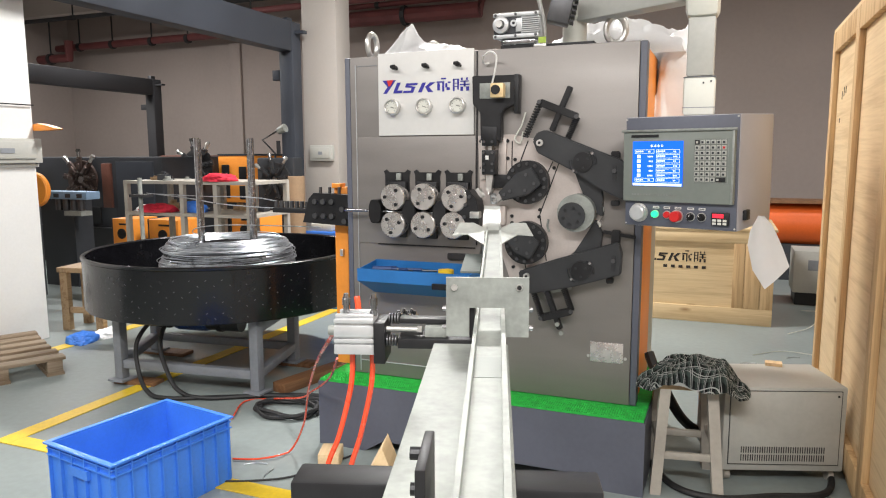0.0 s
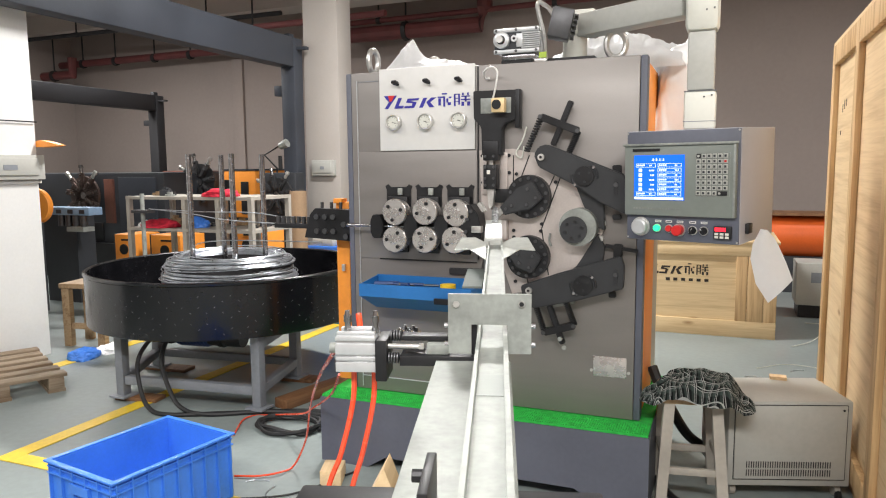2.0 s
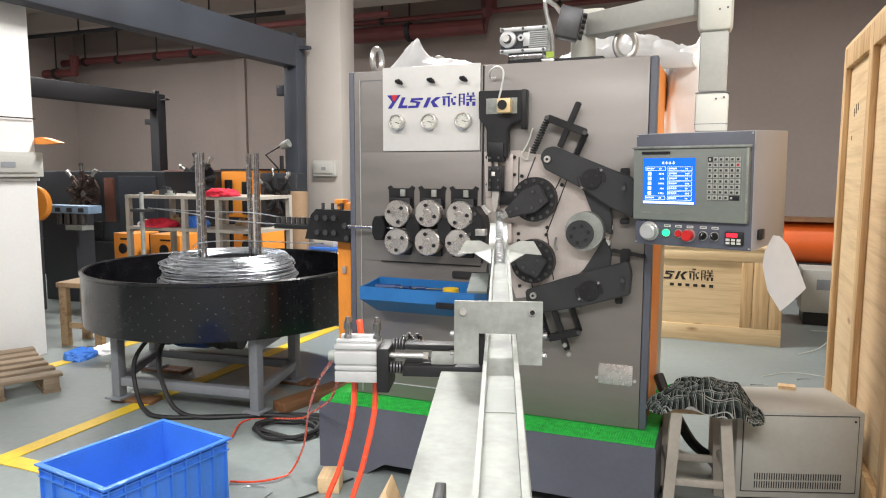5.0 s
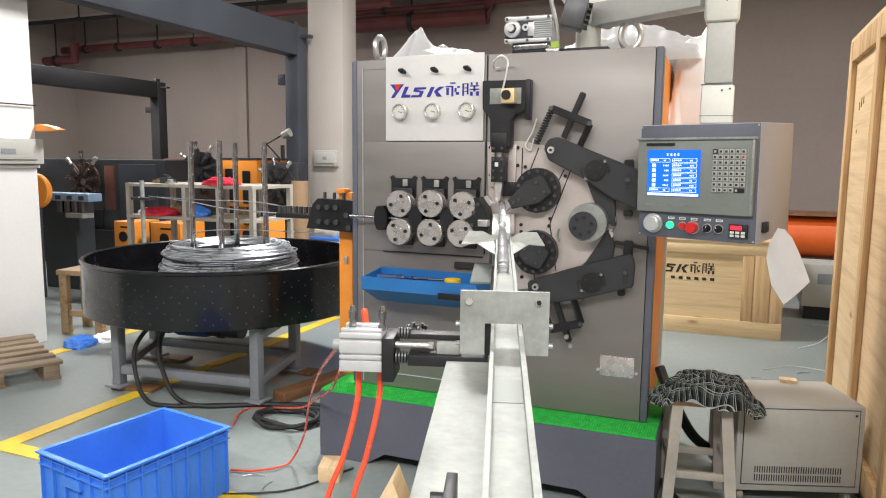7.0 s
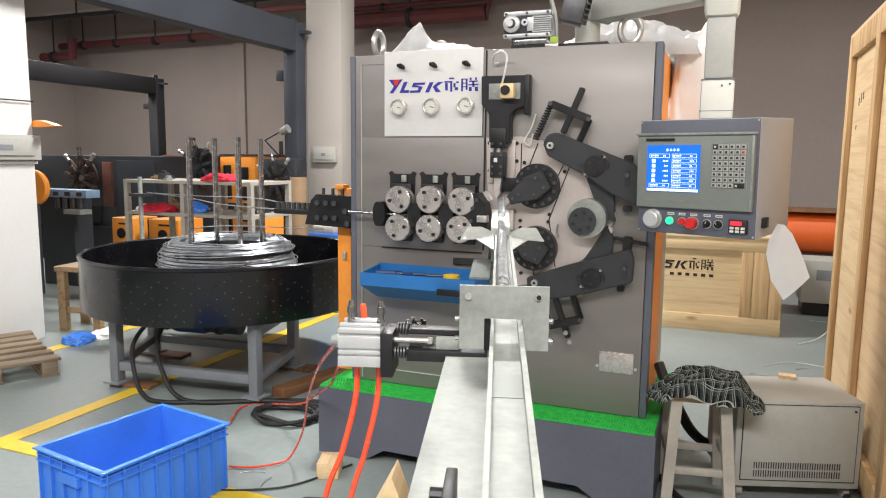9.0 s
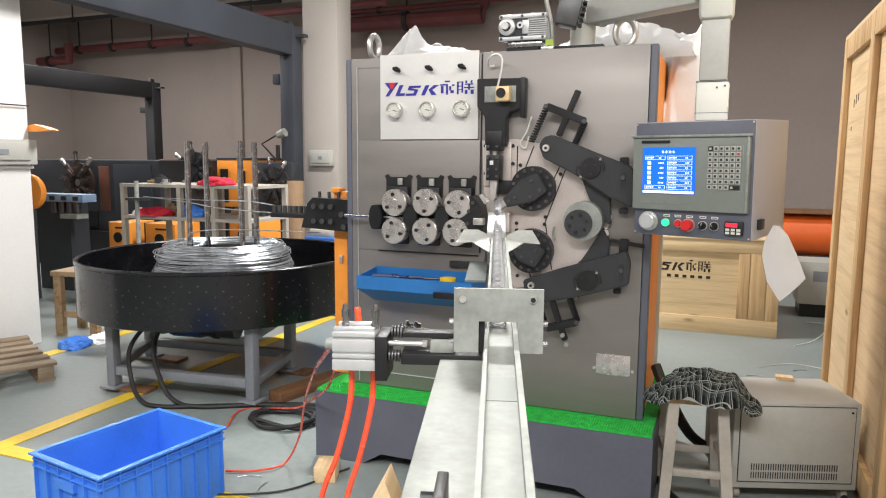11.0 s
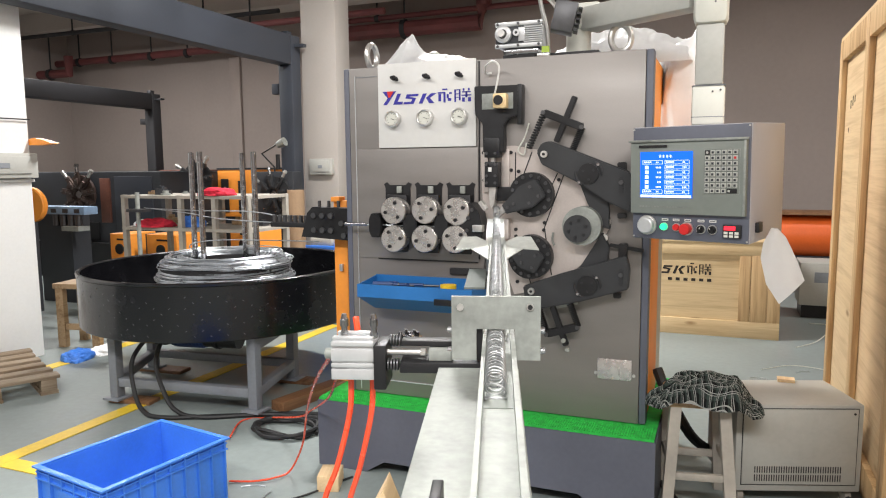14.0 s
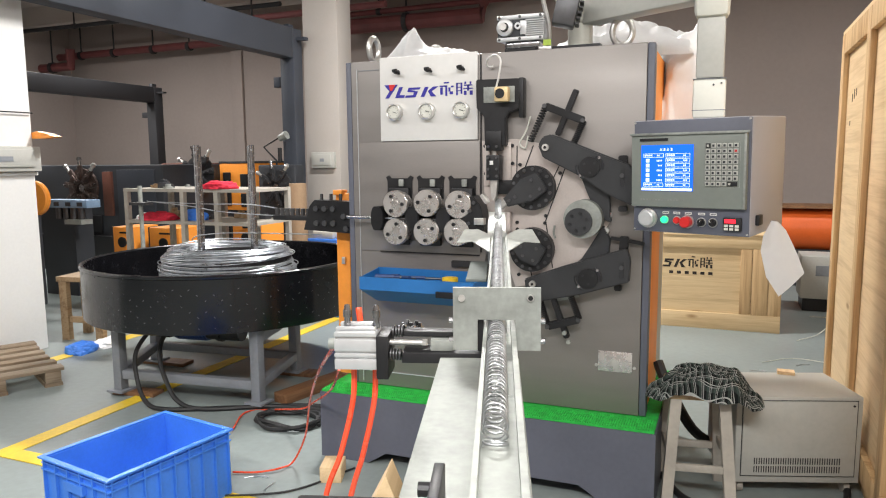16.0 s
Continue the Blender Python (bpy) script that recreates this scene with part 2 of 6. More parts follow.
def spline(pts, k=8):
    """Smooth points through the given ones (Catmull-Rom)."""
    P = [Vector(p) for p in pts]
    P = [2 * P[0] - P[1]] + P + [2 * P[-1] - P[-2]]
    out = []
    for i in range(1, len(P) - 2):
        for j in range(k):
            t = j / k
            out.append(0.5 * ((2 * P[i]) + (P[i + 1] - P[i - 1]) * t + (2 * P[i - 1] - 5 * P[i] + 4 * P[i + 1] - P[i + 2]) * t * t
                              + (3 * P[i] - P[i - 1] - 3 * P[i + 1] + P[i + 2]) * t ** 3))
    return out + [P[-2]]


def lathe(bm, prof, n=48, m=None):
    """Surface of revolution about z from (r, z) points."""
    rings = [[bm.verts.new((r * math.cos(2 * math.pi * i / n), r * math.sin(2 * math.pi * i / n), z)) for i in range(n)] for r, z in prof]
    for A, B in zip(rings, rings[1:]):
        for i in range(n):
            bm.faces.new((A[i], A[(i + 1) % n], B[(i + 1) % n], B[i]))
    if m is not None:
        for ring in rings:
            for v in ring:
                v.co = m @ v.co
    return rings


def mesh_of(bm, name, mat, smooth=None):
    bmesh.ops.recalc_face_normals(bm, faces=bm.faces)
    me = bpy.data.meshes.new(name)
    bm.to_mesh(me)
    bm.free()
    me.materials.append(mat)
    if smooth:
        for p in me.polygons:
            p.use_smooth = True
        me.set_sharp_from_angle(angle=radians(smooth))
    return me


def part(name, bm, mat, parent, label="", smooth=35):
    ob = new(name, mesh_of(bm, name, mat, smooth))
    ob.parent = parent
    if label:
        ob["label"] = label
    return ob


def thing(name, label, category, m=None, group="", kind=""):
    ob = new(name)
    ob.empty_display_size = 0.1
    if m is not None:
        ob.matrix_basis = m
    return tagged(ob, label, category, group, kind)


def solid(name, bm, mat, label="", category="", kind="structure", m=None, group="", smooth=35):
    ob = new(name, mesh_of(bm, name, mat, smooth))
    if m is not None:
        ob.matrix_basis = m
    return tagged(ob, label, category, group, kind)


def B(*a, **k):
    bm = bmesh.new()
    box(bm, *a, **k)
    return bm


# ---- the hall ----
X0, X1, Y0, Y1, ZC = -9.0, 5.0, -6.0, 6.5, 3.6
solid("floor", B(X0 - .2, Y0 - .2, -0.2, X1 + .2, Y1 + .2, 0), M["floor"], "grey painted concrete workshop floor with light scuffs", "floor")
solid("ceiling", B(X0 - .2, Y0 - .2, ZC, X1 + .2, Y1 + .2, ZC + .2), M["ceiling"], "plain taupe workshop ceiling slab", "ceiling")
solid("wall_north", B(X0, Y1, 0, X1, Y1 + .2, ZC), M["wall"], "taupe plastered wall behind the machines", "wall")
solid("wall_south", B(X0, Y0 - .2, 0, X1, Y0, ZC), M["wall"], "taupe plastered wall", "wall")
solid("wall_west", B(X0 - .2, Y0 - .2, 0, X0, Y1 + .2, ZC), M["wall"], "taupe plastered wall", "wall")
solid("wall_east", B(X1, Y0 - .2, 0, X1 + .2, Y1 + .2, ZC), M["wall"], "taupe plastered wall", "wall")
for i, (a, b, c, d) in enumerate(((-1.372, -0.615, -1.287, 3.2), (-2.42, -0.2, -2.33, 3.2), (-1.286, -0.615, 0.4, -0.535))):
    solid(f"floor_line_{i + 1}", B(a, b, 0.0005, c, d, 0.004), M["yellow_line"], "yellow painted floor marking line", "floor marking")
solid("pilaster_1", B(-5.645, 6.45, 0, -5.456, 6.4995, 2.86, bevel=.004), M["wall"], "shallow taupe pilaster on the back wall", "pilaster")
solid("pillar_1", B(-3.25, -1.2, 0, -2.66, 0.702, ZC, bevel=.006), M["white"], "white painted concrete pillar", "pillar")
solid("pillar_2", B(-2.438, 3.47, 0, -2.062, 3.737, ZC, bevel=.006), M["beige"], "beige painted concrete pillar", "pillar")

# ---- small builders ----
def disc_y(bm, x, z, y0, y1, r, n=24):
    """Round bar along y between y0 and y1."""
    return rod(bm, (x, y0, z), (x, y1, z), r, n)


def plate(name, pts, y0, y1, mat, parent, label="", bevel=0.0):
    bm = bmesh.new()
    if not isinstance(pts[0], tuple):
        pts = list(zip(pts[::2], pts[1::2]))
    prism(bm, pts, y0, y1)
    bmesh.ops.recalc_face_normals(bm, faces=bm.faces)
    if bevel:
        bmesh.ops.bevel(bm, geom=list(bm.edges), offset=bevel, segments=2, affect="EDGES")
    return part(name, bm, mat, parent, label)


def bar(name, a, b, w, y0, y1, mat, parent, label=""):
    """Flat bar in the front plane from a to b, each (x, z)."""
    a, b = Vector((a[0], a[1])), Vector((b[0], b[1]))
    d = (b - a).normalized()
    s = Vector((-d.y, d.x)) * w / 2
    pts = [tuple(a + s), tuple(b + s), tuple(b - s), tuple(a - s)]
    return plate(name, pts, y0, y1, mat, parent, label, bevel=min(0.003, w * 0.15))


def bolts(parent, spots, y, r=0.006, h=0.006, mat=None, name="bolt"):
    me = None
    for x, z in spots:
        if me is None:
            bm = bmesh.new()
            rod(bm, (0, 0, 0), (0, -h, 0), r, 8)
            me = mesh_of(bm, name, mat or M["black"], 35)
        ob = new(name, me)
        ob.parent = parent
        ob.location = (x, y, z)


def helix(bm, p, d, length, r, wire, turns, n=12, k=5):
    d = Vector(d).normalized()
    s = d.orthogonal().normalized()
    u = d.cross(s)
    pts = []
    for i in range(int(turns * n) + 1):
        a = 2 * math.pi * i / n
        pts.append(Vector(p) + d * length * i / (turns * n) + r * (math.cos(a) * s + math.sin(a) * u))
    sweep(bm, pts, wire, k)


# ---- gantry frames ----
def gantry(name, x, y, z, w, h, reach, mat, label):
    g = thing(name, label, "gantry crane")
    part("column", B(x - w / 2, y - w / 2, 0, x + w / 2, y + w / 2, z, bevel=.008), mat, g)
    part("beam", B(x - w / 2, y - reach, z - h, x + w / 2, y - w / 2 - .003, z, bevel=.008), mat, g)
    part("cleat", B(x - w / 2 - .1, y - .05, z - h * 1.95, x - w / 2 - .001, y + .02, z - h * 1.6, bevel=.003), mat, g)
    part("top_plate", B(x - w * .3, y - w * .3, z + .0005, x + w * .1, y + w * .2, z + .045, bevel=.003), mat, g)
    part("end_plate", B(x + w / 2 - .02, y - .03, z - h * .4, x + w / 2 + .1, y + .03, z - h * .3), mat, g)
    return g


gantry("gantry_frame", -2.517, 3.38, 2.435, 0.152, 0.275, 8.0, M["gantry"], "dark blue steel gantry frame beside the beige pillar")
gantry("gantry_frame", -5.30, 4.5, 2.125, 0.137, 0.19, 6.0, M["gantry_black"], "black steel gantry frame near the back wall")

# ---- pipes along the back wall ----
def pipe_run(pts, r, label, name="red_pipe", mat=None, hangers=()):
    p = thing(name, label, "pipe")
    bm = bmesh.new()
    sweep(bm, pts, r, 10)
    part("tube", bm, mat or M["pipe"], p)
    for x, y, z in hangers:
        bm = bmesh.new()
        rod(bm, (x, y, z - r * 1.3), (x, y, ZC), 0.012, 6)
        rod(bm, (x - .03, y, z), (x + .03, y, z), r * 1.25, 10)
        part("hanger", bm, M["gantry_black"], p)


HY = 6.2
pipe_run([(-8.9, HY, 2.93), (-5.40, HY, 2.95)], .055, "dark red fire pipe hung along the back wall", hangers=[(-8.4, HY, 2.93), (-7.7, HY, 2.93), (-6.9, HY, 2.93), (-6.2, HY, 2.93)])
pipe_run([(-8.95, 5.9, 2.72), (-8.3, 5.9, 2.72), (-8.3, 5.9, 2.98)], .07, "dark red elbow pipe in the hall corner", hangers=[(-8.7, 5.9, 2.72)])
pipe_run([(-3.6, HY, 3.0), (-1.55, HY, 3.0), (-1.5, HY, 3.2), (-1.5, HY, 3.44)], .1, "thick dark red fire main below the ceiling", hangers=[(-2.6, HY, 3.0)])
pipe_run([(-3.6, HY, 3.16), (1.5, HY, 3.2)], .035, "thin dark red pipe below the ceiling", hangers=[(-3.0, HY, 3.165), (-.6, HY, 3.18)])
pipe_run([(-5.0, 5.2, 3.0), (-2.4, 5.2, 3.02)], .04, "dark red sprinkler pipe near the gantry", hangers=[(-4.3, 5.2, 3.0), (-3.0, 5.2, 3.01)])
pipe_run([(-8.8, 5.4, 3.2), (-4.0, 5.4, 3.2)], .03, "thin grey conduit under the ceiling", name="conduit", mat=M["gantry_black"], hangers=[(-7.6, 5.4, 3.2), (-6.4, 5.4, 3.2), (-5.2, 5.4, 3.2)])
solid("ceiling_beam", B(X0, 5.6, 3.32, X1, 6.0, ZC - .002), M["ceiling"], "taupe concrete ceiling beam", "beam")

# ---- things on the pillars ----
def junction_box(name, m, w, h, label):
    j = thing(name, label, "junction box", m)
    part("case", B(0, -.05, 0, w, -.001, h, bevel=.006), M["psu"], j)
    part("cover", B(w * .1, -.062, h * .18, w * .9, -.051, h * .88, bevel=.004), M["psu"], j)
    part("socket", B(w * .42, -.066, h * .4, w * .6, -.063, h * .6), M["frame"], j)


junction_box("junction_box", pose(-2.355, 3.47, 1.127), .25, .15, "beige surface socket box on the pillar")
junction_box("junction_box", pose(-2.66, .215, 1.14, 0, 0, 90), .5, .152, "ivory surface cable box on the white pillar")
junction_box("wall_socket", pose(-2.66, .2, .33, 0, 0, 90), .12, .09, "small white socket low on the white pillar")
solid("trim_1", B(-2.659, -1.2, 1.115, -2.645, .712, 1.135, bevel=.003), M["white"], "white cable trim under the box", "trim")
wl = thing("cable", "thin black cable loop on the white pillar", "cable")
bm = bmesh.new()
sweep(bm, spline([(-2.645, .12, 1.30), (-2.64, .18, 1.48), (-2.64, .24, 1.60), (-2.64, .2, 1.52), (-2.64, .35, 1.50), (-2.64, .70, 1.50)]), .004, 6)
part("wire", bm, M["rubber"], wl)
sp = thing("orange_spout", "orange metal bracket arm fixed to the white pillar", "bracket")
bm = bmesh.new()
prism(bm, [(-2.7, 1.375), (-2.62, 1.388), (-2.54, 1.372), (-2.47, 1.352), (-2.5, 1.346), (-2.6, 1.342), (-2.7, 1.345)], .704, .764)
part("arm", bm, M["orange"], sp)

# ---- spring coiling machine ----
mc = thing("spring_coiling_machine", "grey and orange spring coiling machine on a dark blue-grey base", "coiling machine")
bm = bmesh.new()
prism(bm, [(-.09, -.0), (.12, 0), (.2, .05), (.95, .05), (1.03, 0), (1.205, 0), (1.205, .268), (-.09, .268)], -.13, .62)
part("base", bm, M["blue_grey"], mc, "dark blue-grey steel base")
bm = bmesh.new()
box(bm, -0.085, -0.125, 0.2685, 1.2, 0.61, 0.277)
for i in range(150):
    for j in range(8):
        x, y = -.08 + i * .0085, -.122 + j * .0135
        if y > -.004 and x < 1.14:
            continue
        s = .0022
        v = [bm.verts.new((x + a, y + b, .277)) for a, b in ((-s, -s), (s, -s), (s, s), (-s, s))]
        t = bm.verts.new((x + random.uniform(-.003, .003), y + random.uniform(-.003, .003), .284))
        for k in range(4):
            bm.faces.new((v[k], v[(k + 1) % 4], t))
part("mat", bm, M["green_mat"], mc, "green plastic grass mat", smooth=None)
part("body", B(0.012, 0.032, 0.28, 1.127, 0.6, 1.555), M["blue_grey"], mc)
part("front_plate", B(0.0135, 0.0, 0.28, 1.133, 0.03, 1.565, bevel=.002), M["steel_face"], mc, "brushed grey steel front plate")
part("corner_post", B(1.1345, 0.001, 0.28, 1.158, 0.06, 1.565, bevel=.003), M["blue_grey"], mc)
part("corner_post", B(-0.0105, 0.001, 0.28, 0.012, 0.06, 1.565, bevel=.003), M["blue_grey"], mc)
part("side_panel", B(1.13, 0.064, 0.29, 1.155, 0.40, 1.55, bevel=.003), M["orange"], mc, "orange side panel")
part("side_panel", B(1.13, 0.404, 0.29, 1.153, 0.60, 1.55, bevel=.003), M["psu"], mc, "light grey side panel")
# upright line: the corner's edge highlight built as a bright strip
part("door_edge", B(0.0385, -.0035, 0.29, 0.0415, -.0003, 1.535), M["alu"], mc, "thin bright line on the front plate")
part("door_edge", B(0.0418, -.0035, 0.335, 0.56, -.0003, 0.338), M["alu"], mc, "thin bright line on the front plate")
part("top_label", B(0.045, -.0015, 1.529, 0.135, -.0003, 1.5315), M["frame"], mc)
part("sub_plate", B(0.043, -.004, 0.83, 0.545, -.0005, 1.254, bevel=.001), M["steel_face"], mc)
part("seam", B(0.547, -.003, 0.84, 0.552, -.0005, 1.562), M["black"], mc)
part("seam", B(0.13, -.006, 0.826, 0.545, -.0045, 0.831), M["black"], mc)
gp = part("gauge_panel", B(0.1425, -0.008, 1.258, 0.539, -0.0008, 1.573, bevel=.002), M["panel_white"], mc, "white gauge panel")


def logo(parent, u0, w0, h, y, mats):
    """Slanted bars in the place of a trade mark: u0 = lower left (x, z)."""
    x, z = u0
    wl = w0 * 1.17
    shapes = [("mark", [(0, 1), (.13, 1), (.2, .62), (.16, .45)], 0), ("mark", [(.02, 0), (.12, 0), (.38, 1), (.27, 1)], 0),
              ("mark", [(.17, .55), (.22, .55), (.32, 1.0), (.13, 1.0)], 1),
              ("mark", [(.3, 0), (.55, 0), (.57, .2), (.42, .2), (.52, .8), (.42, .8)], 0),
              ("mark", [(.58, 0), (.86, 0), (.93, .42), (.72, .56), (.98, .56), (1.0, .72), (.68, .72), (.64, .42), (.82, .36), (.8, .16), (.6, .16)], 0),
              ("mark", [(1.0, 0), (1.1, 0), (1.22, .72), (1.12, .72)], 0), ("mark", [(1.2, .4), (1.34, .72), (1.48, .72), (1.3, .38), (1.42, 0), (1.28, 0)], 0)]
    for nm, pts, c in shapes:
        plate(nm, [(x + a * wl, z + b * h) for a, b in pts], y - .0016 - .001 * c, y, mats[c], parent)
    x2 = x + w0 * 1.77
    for a, b, c, d in ((.14, .9, .3, 1), (0, .66, .2, .76), (.18, 0, .24, .76), (.02, .1, .1, .62), (.28, .3, .34, .6), (.32, .1, .42, .3), (.36, .6, .44, .72),
                       (.52, 0, .57, .9), (.66, .1, .71, .9), (.52, .84, .71, .9), (.52, .55, .7, .6), (.52, .3, .7, .35), (.76, .66, 1.02, .74), (.74, .42, 1.04, .5),
                       (.86, .3, .92, .74), (.76, 0, .84, .3), (.94, 0, 1.03, .3), (.78, .78, .83, .96), (.94, .78, .99, .96)):
        plate("mark", [(x2 + a * w0 * .98, z + b * h), (x2 + c * w0 * .98, z + b * h), (x2 + c * w0 * .98, z + d * h), (x2 + a * w0 * .98, z + d * h)], y - .0016, y, mats[0], parent)


M["logo_blue"] = material("blue_print", (0.03, 0.025, 0.30), 0.5, vary=.05)
M["logo_red"] = material("red_print", (0.6, 0.02, 0.02), 0.5, vary=.05)
M["stencil"] = material("black_stencil", (0.03, 0.022, 0.018), 0.8, vary=.25, scale=30)
logo(gp, (.162, 1.420), .129, .05, -.0083, (M["logo_blue"], M["logo_red"]))
for x in (.208, .342, .478):
    g = bmesh.new()
    disc_y(g, x, 1.366, -.009, -.026, .031, 32)
    gauge = part("gauge", g, M["steel"], gp, "round steel pressure gauge")
    g = bmesh.new()
    disc_y(g, x, 1.366, -.0262, -.0268, .027, 32)
    part("dial_ring", g, M["steel"], gauge)
    g = bmesh.new()
    disc_y(g, x, 1.366, -.0269, -.0275, .0235, 32)
    part("dial", g, M["ivory"], gauge)
    bar("needle", (x - .003, 1.367), (x + .013, 1.362), .0022, -.0292, -.0278, M["black"], gauge)
    for k in range(9):
        a = radians(-45 + 33.75 * k)
        bar("tick", (x + .017 * math.cos(a), 1.366 + .017 * math.sin(a)), (x + .021 * math.cos(a), 1.366 + .021 * math.sin(a)), .0014, -.0282, -.0276, M["charcoal"], gauge)
    g = bmesh.new()
    lathe(g, [(.024, .0262), (.031, .0262), (.031, .031), (.0275, .033), (.0245, .0305)], 32, pose(x, 0, 1.366, 90, 0, 0))
    part("bezel", g, M["steel"], gauge)
for x in (.219, .350, .479):
    bm = bmesh.new()
    disc_y(bm, x, 1.516, -.009, -.03, .009, 12)
    rod(bm, (x, -.022, 1.516), (x + .016, -.03, 1.508), .005, 8)
    rod(bm, (x - .01, -.028, 1.519), (x + .006, -.034, 1.519), .007, 8)
    part("valve_knob", bm, M["black"], gp)

# feed roller windows and rollers
for x in (.220, .350, .4785):
    w = plate("roller_window", [(x - .052, 1.04), (x + .052, 1.04), (x + .052, 1.105), (x + .058, 1.12), (x + .045, 1.127), (x + .034, 1.116), (x - .034, 1.116), (x - .045, 1.127), (x - .058, 1.12), (x - .052, 1.105)], -.009, -.0045, M["black"], mc)
    part("key", B(x + .0, -.02, 1.085, x + .02, -.0095, 1.112, bevel=.002), M["zinc"], w)
    part("slide", B(x - .04, -.028, 0.86, x + .045, -.0095, 1.08, bevel=.004), M["black"], mc)
ROLLERS = []
for row, xs in (((1, ((0.236, 1.022), (0.363, 1.026), (0.489, 1.023))), (0, ((0.235, 0.916), (0.361, 0.919), (0.483, 0.921))))):
    for x, z in xs:
        bm = bmesh.new()
        lathe(bm, [(0, .03), (.044, .03), (.044, .058), (.05, .06), (.0505, .085), (.048, .088), (0, .088)], 40, pose(0, 0, 0, 90, 0, 0))
        r = part("feed_roller", bm, M["roller"], mc, "polished steel feed roller")
        r.location = (x, 0, z)
        for k in range(3):
            a = radians(90 + 120 * k)
            bm = bmesh.new()
            rod(bm, (.031 * math.cos(a), -.0875, .031 * math.sin(a)), (.031 * math.cos(a), -.0935, .031 * math.sin(a)), .0068, 12)
            part("screw", bm, M["black"], r)
        bm = bmesh.new()
        lathe(bm, [(.006, .0885), (.014, .0892), (.0165, .0885)], 16, pose(0, 0, 0, 90, 0, 0))
        part("hub_ring", bm, M["roller"], r)
        ROLLERS.append((r, 1 if row else -1, random.uniform(0, 120)))
for x, w in ((.152, .027), (.298, .028), (.425, .028)):
    plate("wire_guide", [(x - w * .6, .918), (x + w * .6, .918), (x + w, .945), (x + w, .985), (x + w * .6, 1.01), (x - w * .6, 1.01), (x - w, .985), (x - w, .945)], -.075, -.03, M["black"], mc, bevel=.003)
plate("wire_guide", [(.50, .925), (.525, .89), (.575, .885), (.59, .95), (.575, 1.02), (.545, 1.055), (.52, 1.05), (.512, 1.0), (.5, .985)], -.085, -.01, M["black"], mc, bevel=.003)
bolts(mc, [(.545, .905), (.56, .93), (.53, .955), (.55, 1.03), (.535, 1.0)], -.085, .007, mat=M["dark_steel"])
part("nozzle", B(.555, -.10, .952, .592, -.07, .976, bevel=.002), M["steel"], mc)
bm = bmesh.new()
rod(bm, (.01, -.05, .965), (.11, -.05, .965), .0085, 14, r2=.0055)
part("inlet_tube", bm, M["chrome"], mc)

# coiling head plates
plate("head_plate", [0.556, 1.253, 0.686, 1.257, 0.81, 1.233, 0.962, 1.112, 1.029, 0.977, 0.971, 0.875, 0.825, 0.744, 0.685, 0.718, 0.654, 0.805, 0.572, 0.884], -.008, -.001, M["head"], mc, "pale ground steel head plate")
for a, b in (([0.689, 1.233], [0.688, 1.075]), ([0.866, 1.159], [0.796, 0.965]), ([0.796, 0.965], [0.823, 0.795]), ([0.749, 1.233], [0.72, 1.157]), ([0.74, 0.79], [0.752, 0.738]), ([0.842, 1.159], [0.814, 1.099])):
    bar("groove", a, b, .004, -.0095, -.0085, M["black"], mc)
bolts(mc, [(0.672, 1.233), (0.673, 1.17), (0.656, 1.115), (0.701, 1.165), (0.691, 0.957), (0.692, 0.932), (0.794, 0.957), (0.815, 1.055), (0.797, 0.983), (0.847, 1.135), (0.789, 0.916), (0.821, 0.863), (0.698, 0.766), (0.569, 1.233), (0.571, 1.134),], -.0085, .0065)
# slide with sensor
plate("slide_bracket", [0.545, 1.468, 0.711, 1.466, 0.714, 1.364, 0.669, 1.349, 0.655, 1.327, 0.657, 1.233, 0.578, 1.233, 0.576, 1.334, 0.563, 1.351, 0.547, 1.367], -.045, -.009, M["black"], mc, bevel=.003)
part("bracket_window", B(.575, -.0475, 1.385, .69, -.0455, 1.44, bevel=.0005), M["zinc"], mc)
part("bracket_edge", B(.705, -.05, 1.33, .722, -.009, 1.468, bevel=.003), M["black"], mc)
s = part("sensor_box", B(.624, -.08, 1.385, .675, -.048, 1.437, bevel=.006), M["brass"], mc, "gold coloured sensor box")
bm = bmesh.new()
disc_y(bm, .6455, 1.413, -.0805, -.083, .017, 24)
part("sensor_eye", bm, M["black"], s)
bm = bmesh.new()
sweep(bm, spline([(.630, -.07, 1.437), (.642, -.075, 1.48), (.645, -.07, 1.53), (.62, -.06, 1.548), (.59, -.05, 1.535), (.582, -.02, 1.515), (.60, -.012, 1.515)]), .0035, 6)
part("sensor_cable", bm, M["panel_white"], mc)
part("rail", B(.569, -.016, 1.09, .588, -.0085, 1.245, bevel=.001), M["head"], mc)
part("rail", B(.64, -.016, 1.09, .668, -.0085, 1.245, bevel=.001), M["head"], mc)
part("slider", B(.588, -.06, 1.11, .638, -.017, 1.20, bevel=.003), M["black"], mc)
part("slider", B(.584, -.05, 1.215, .642, -.017, 1.285, bevel=.003), M["black"], mc)
part("slider_stem", B(.605, -.035, 1.195, .618, -.018, 1.22), M["steel"], mc)
part("slider_key", B(.603, -.064, 1.165, .616, -.061, 1.18, bevel=.001), M["panel_white"], mc)
bolts(mc, [(.597, 1.125), (.629, 1.125), (.597, 1.15), (.629, 1.15), (.597, 1.19), (.629, 1.19), (.597, 1.23), (.629, 1.23)], -.0605, .005, mat=M["dark_steel"])
plate("cutter", [(.6, 1.11), (.628, 1.11), (.622, 1.05), (.612, 1.035), (.604, 1.05)], -.05, -.02, M["steel"], mc, bevel=.001)
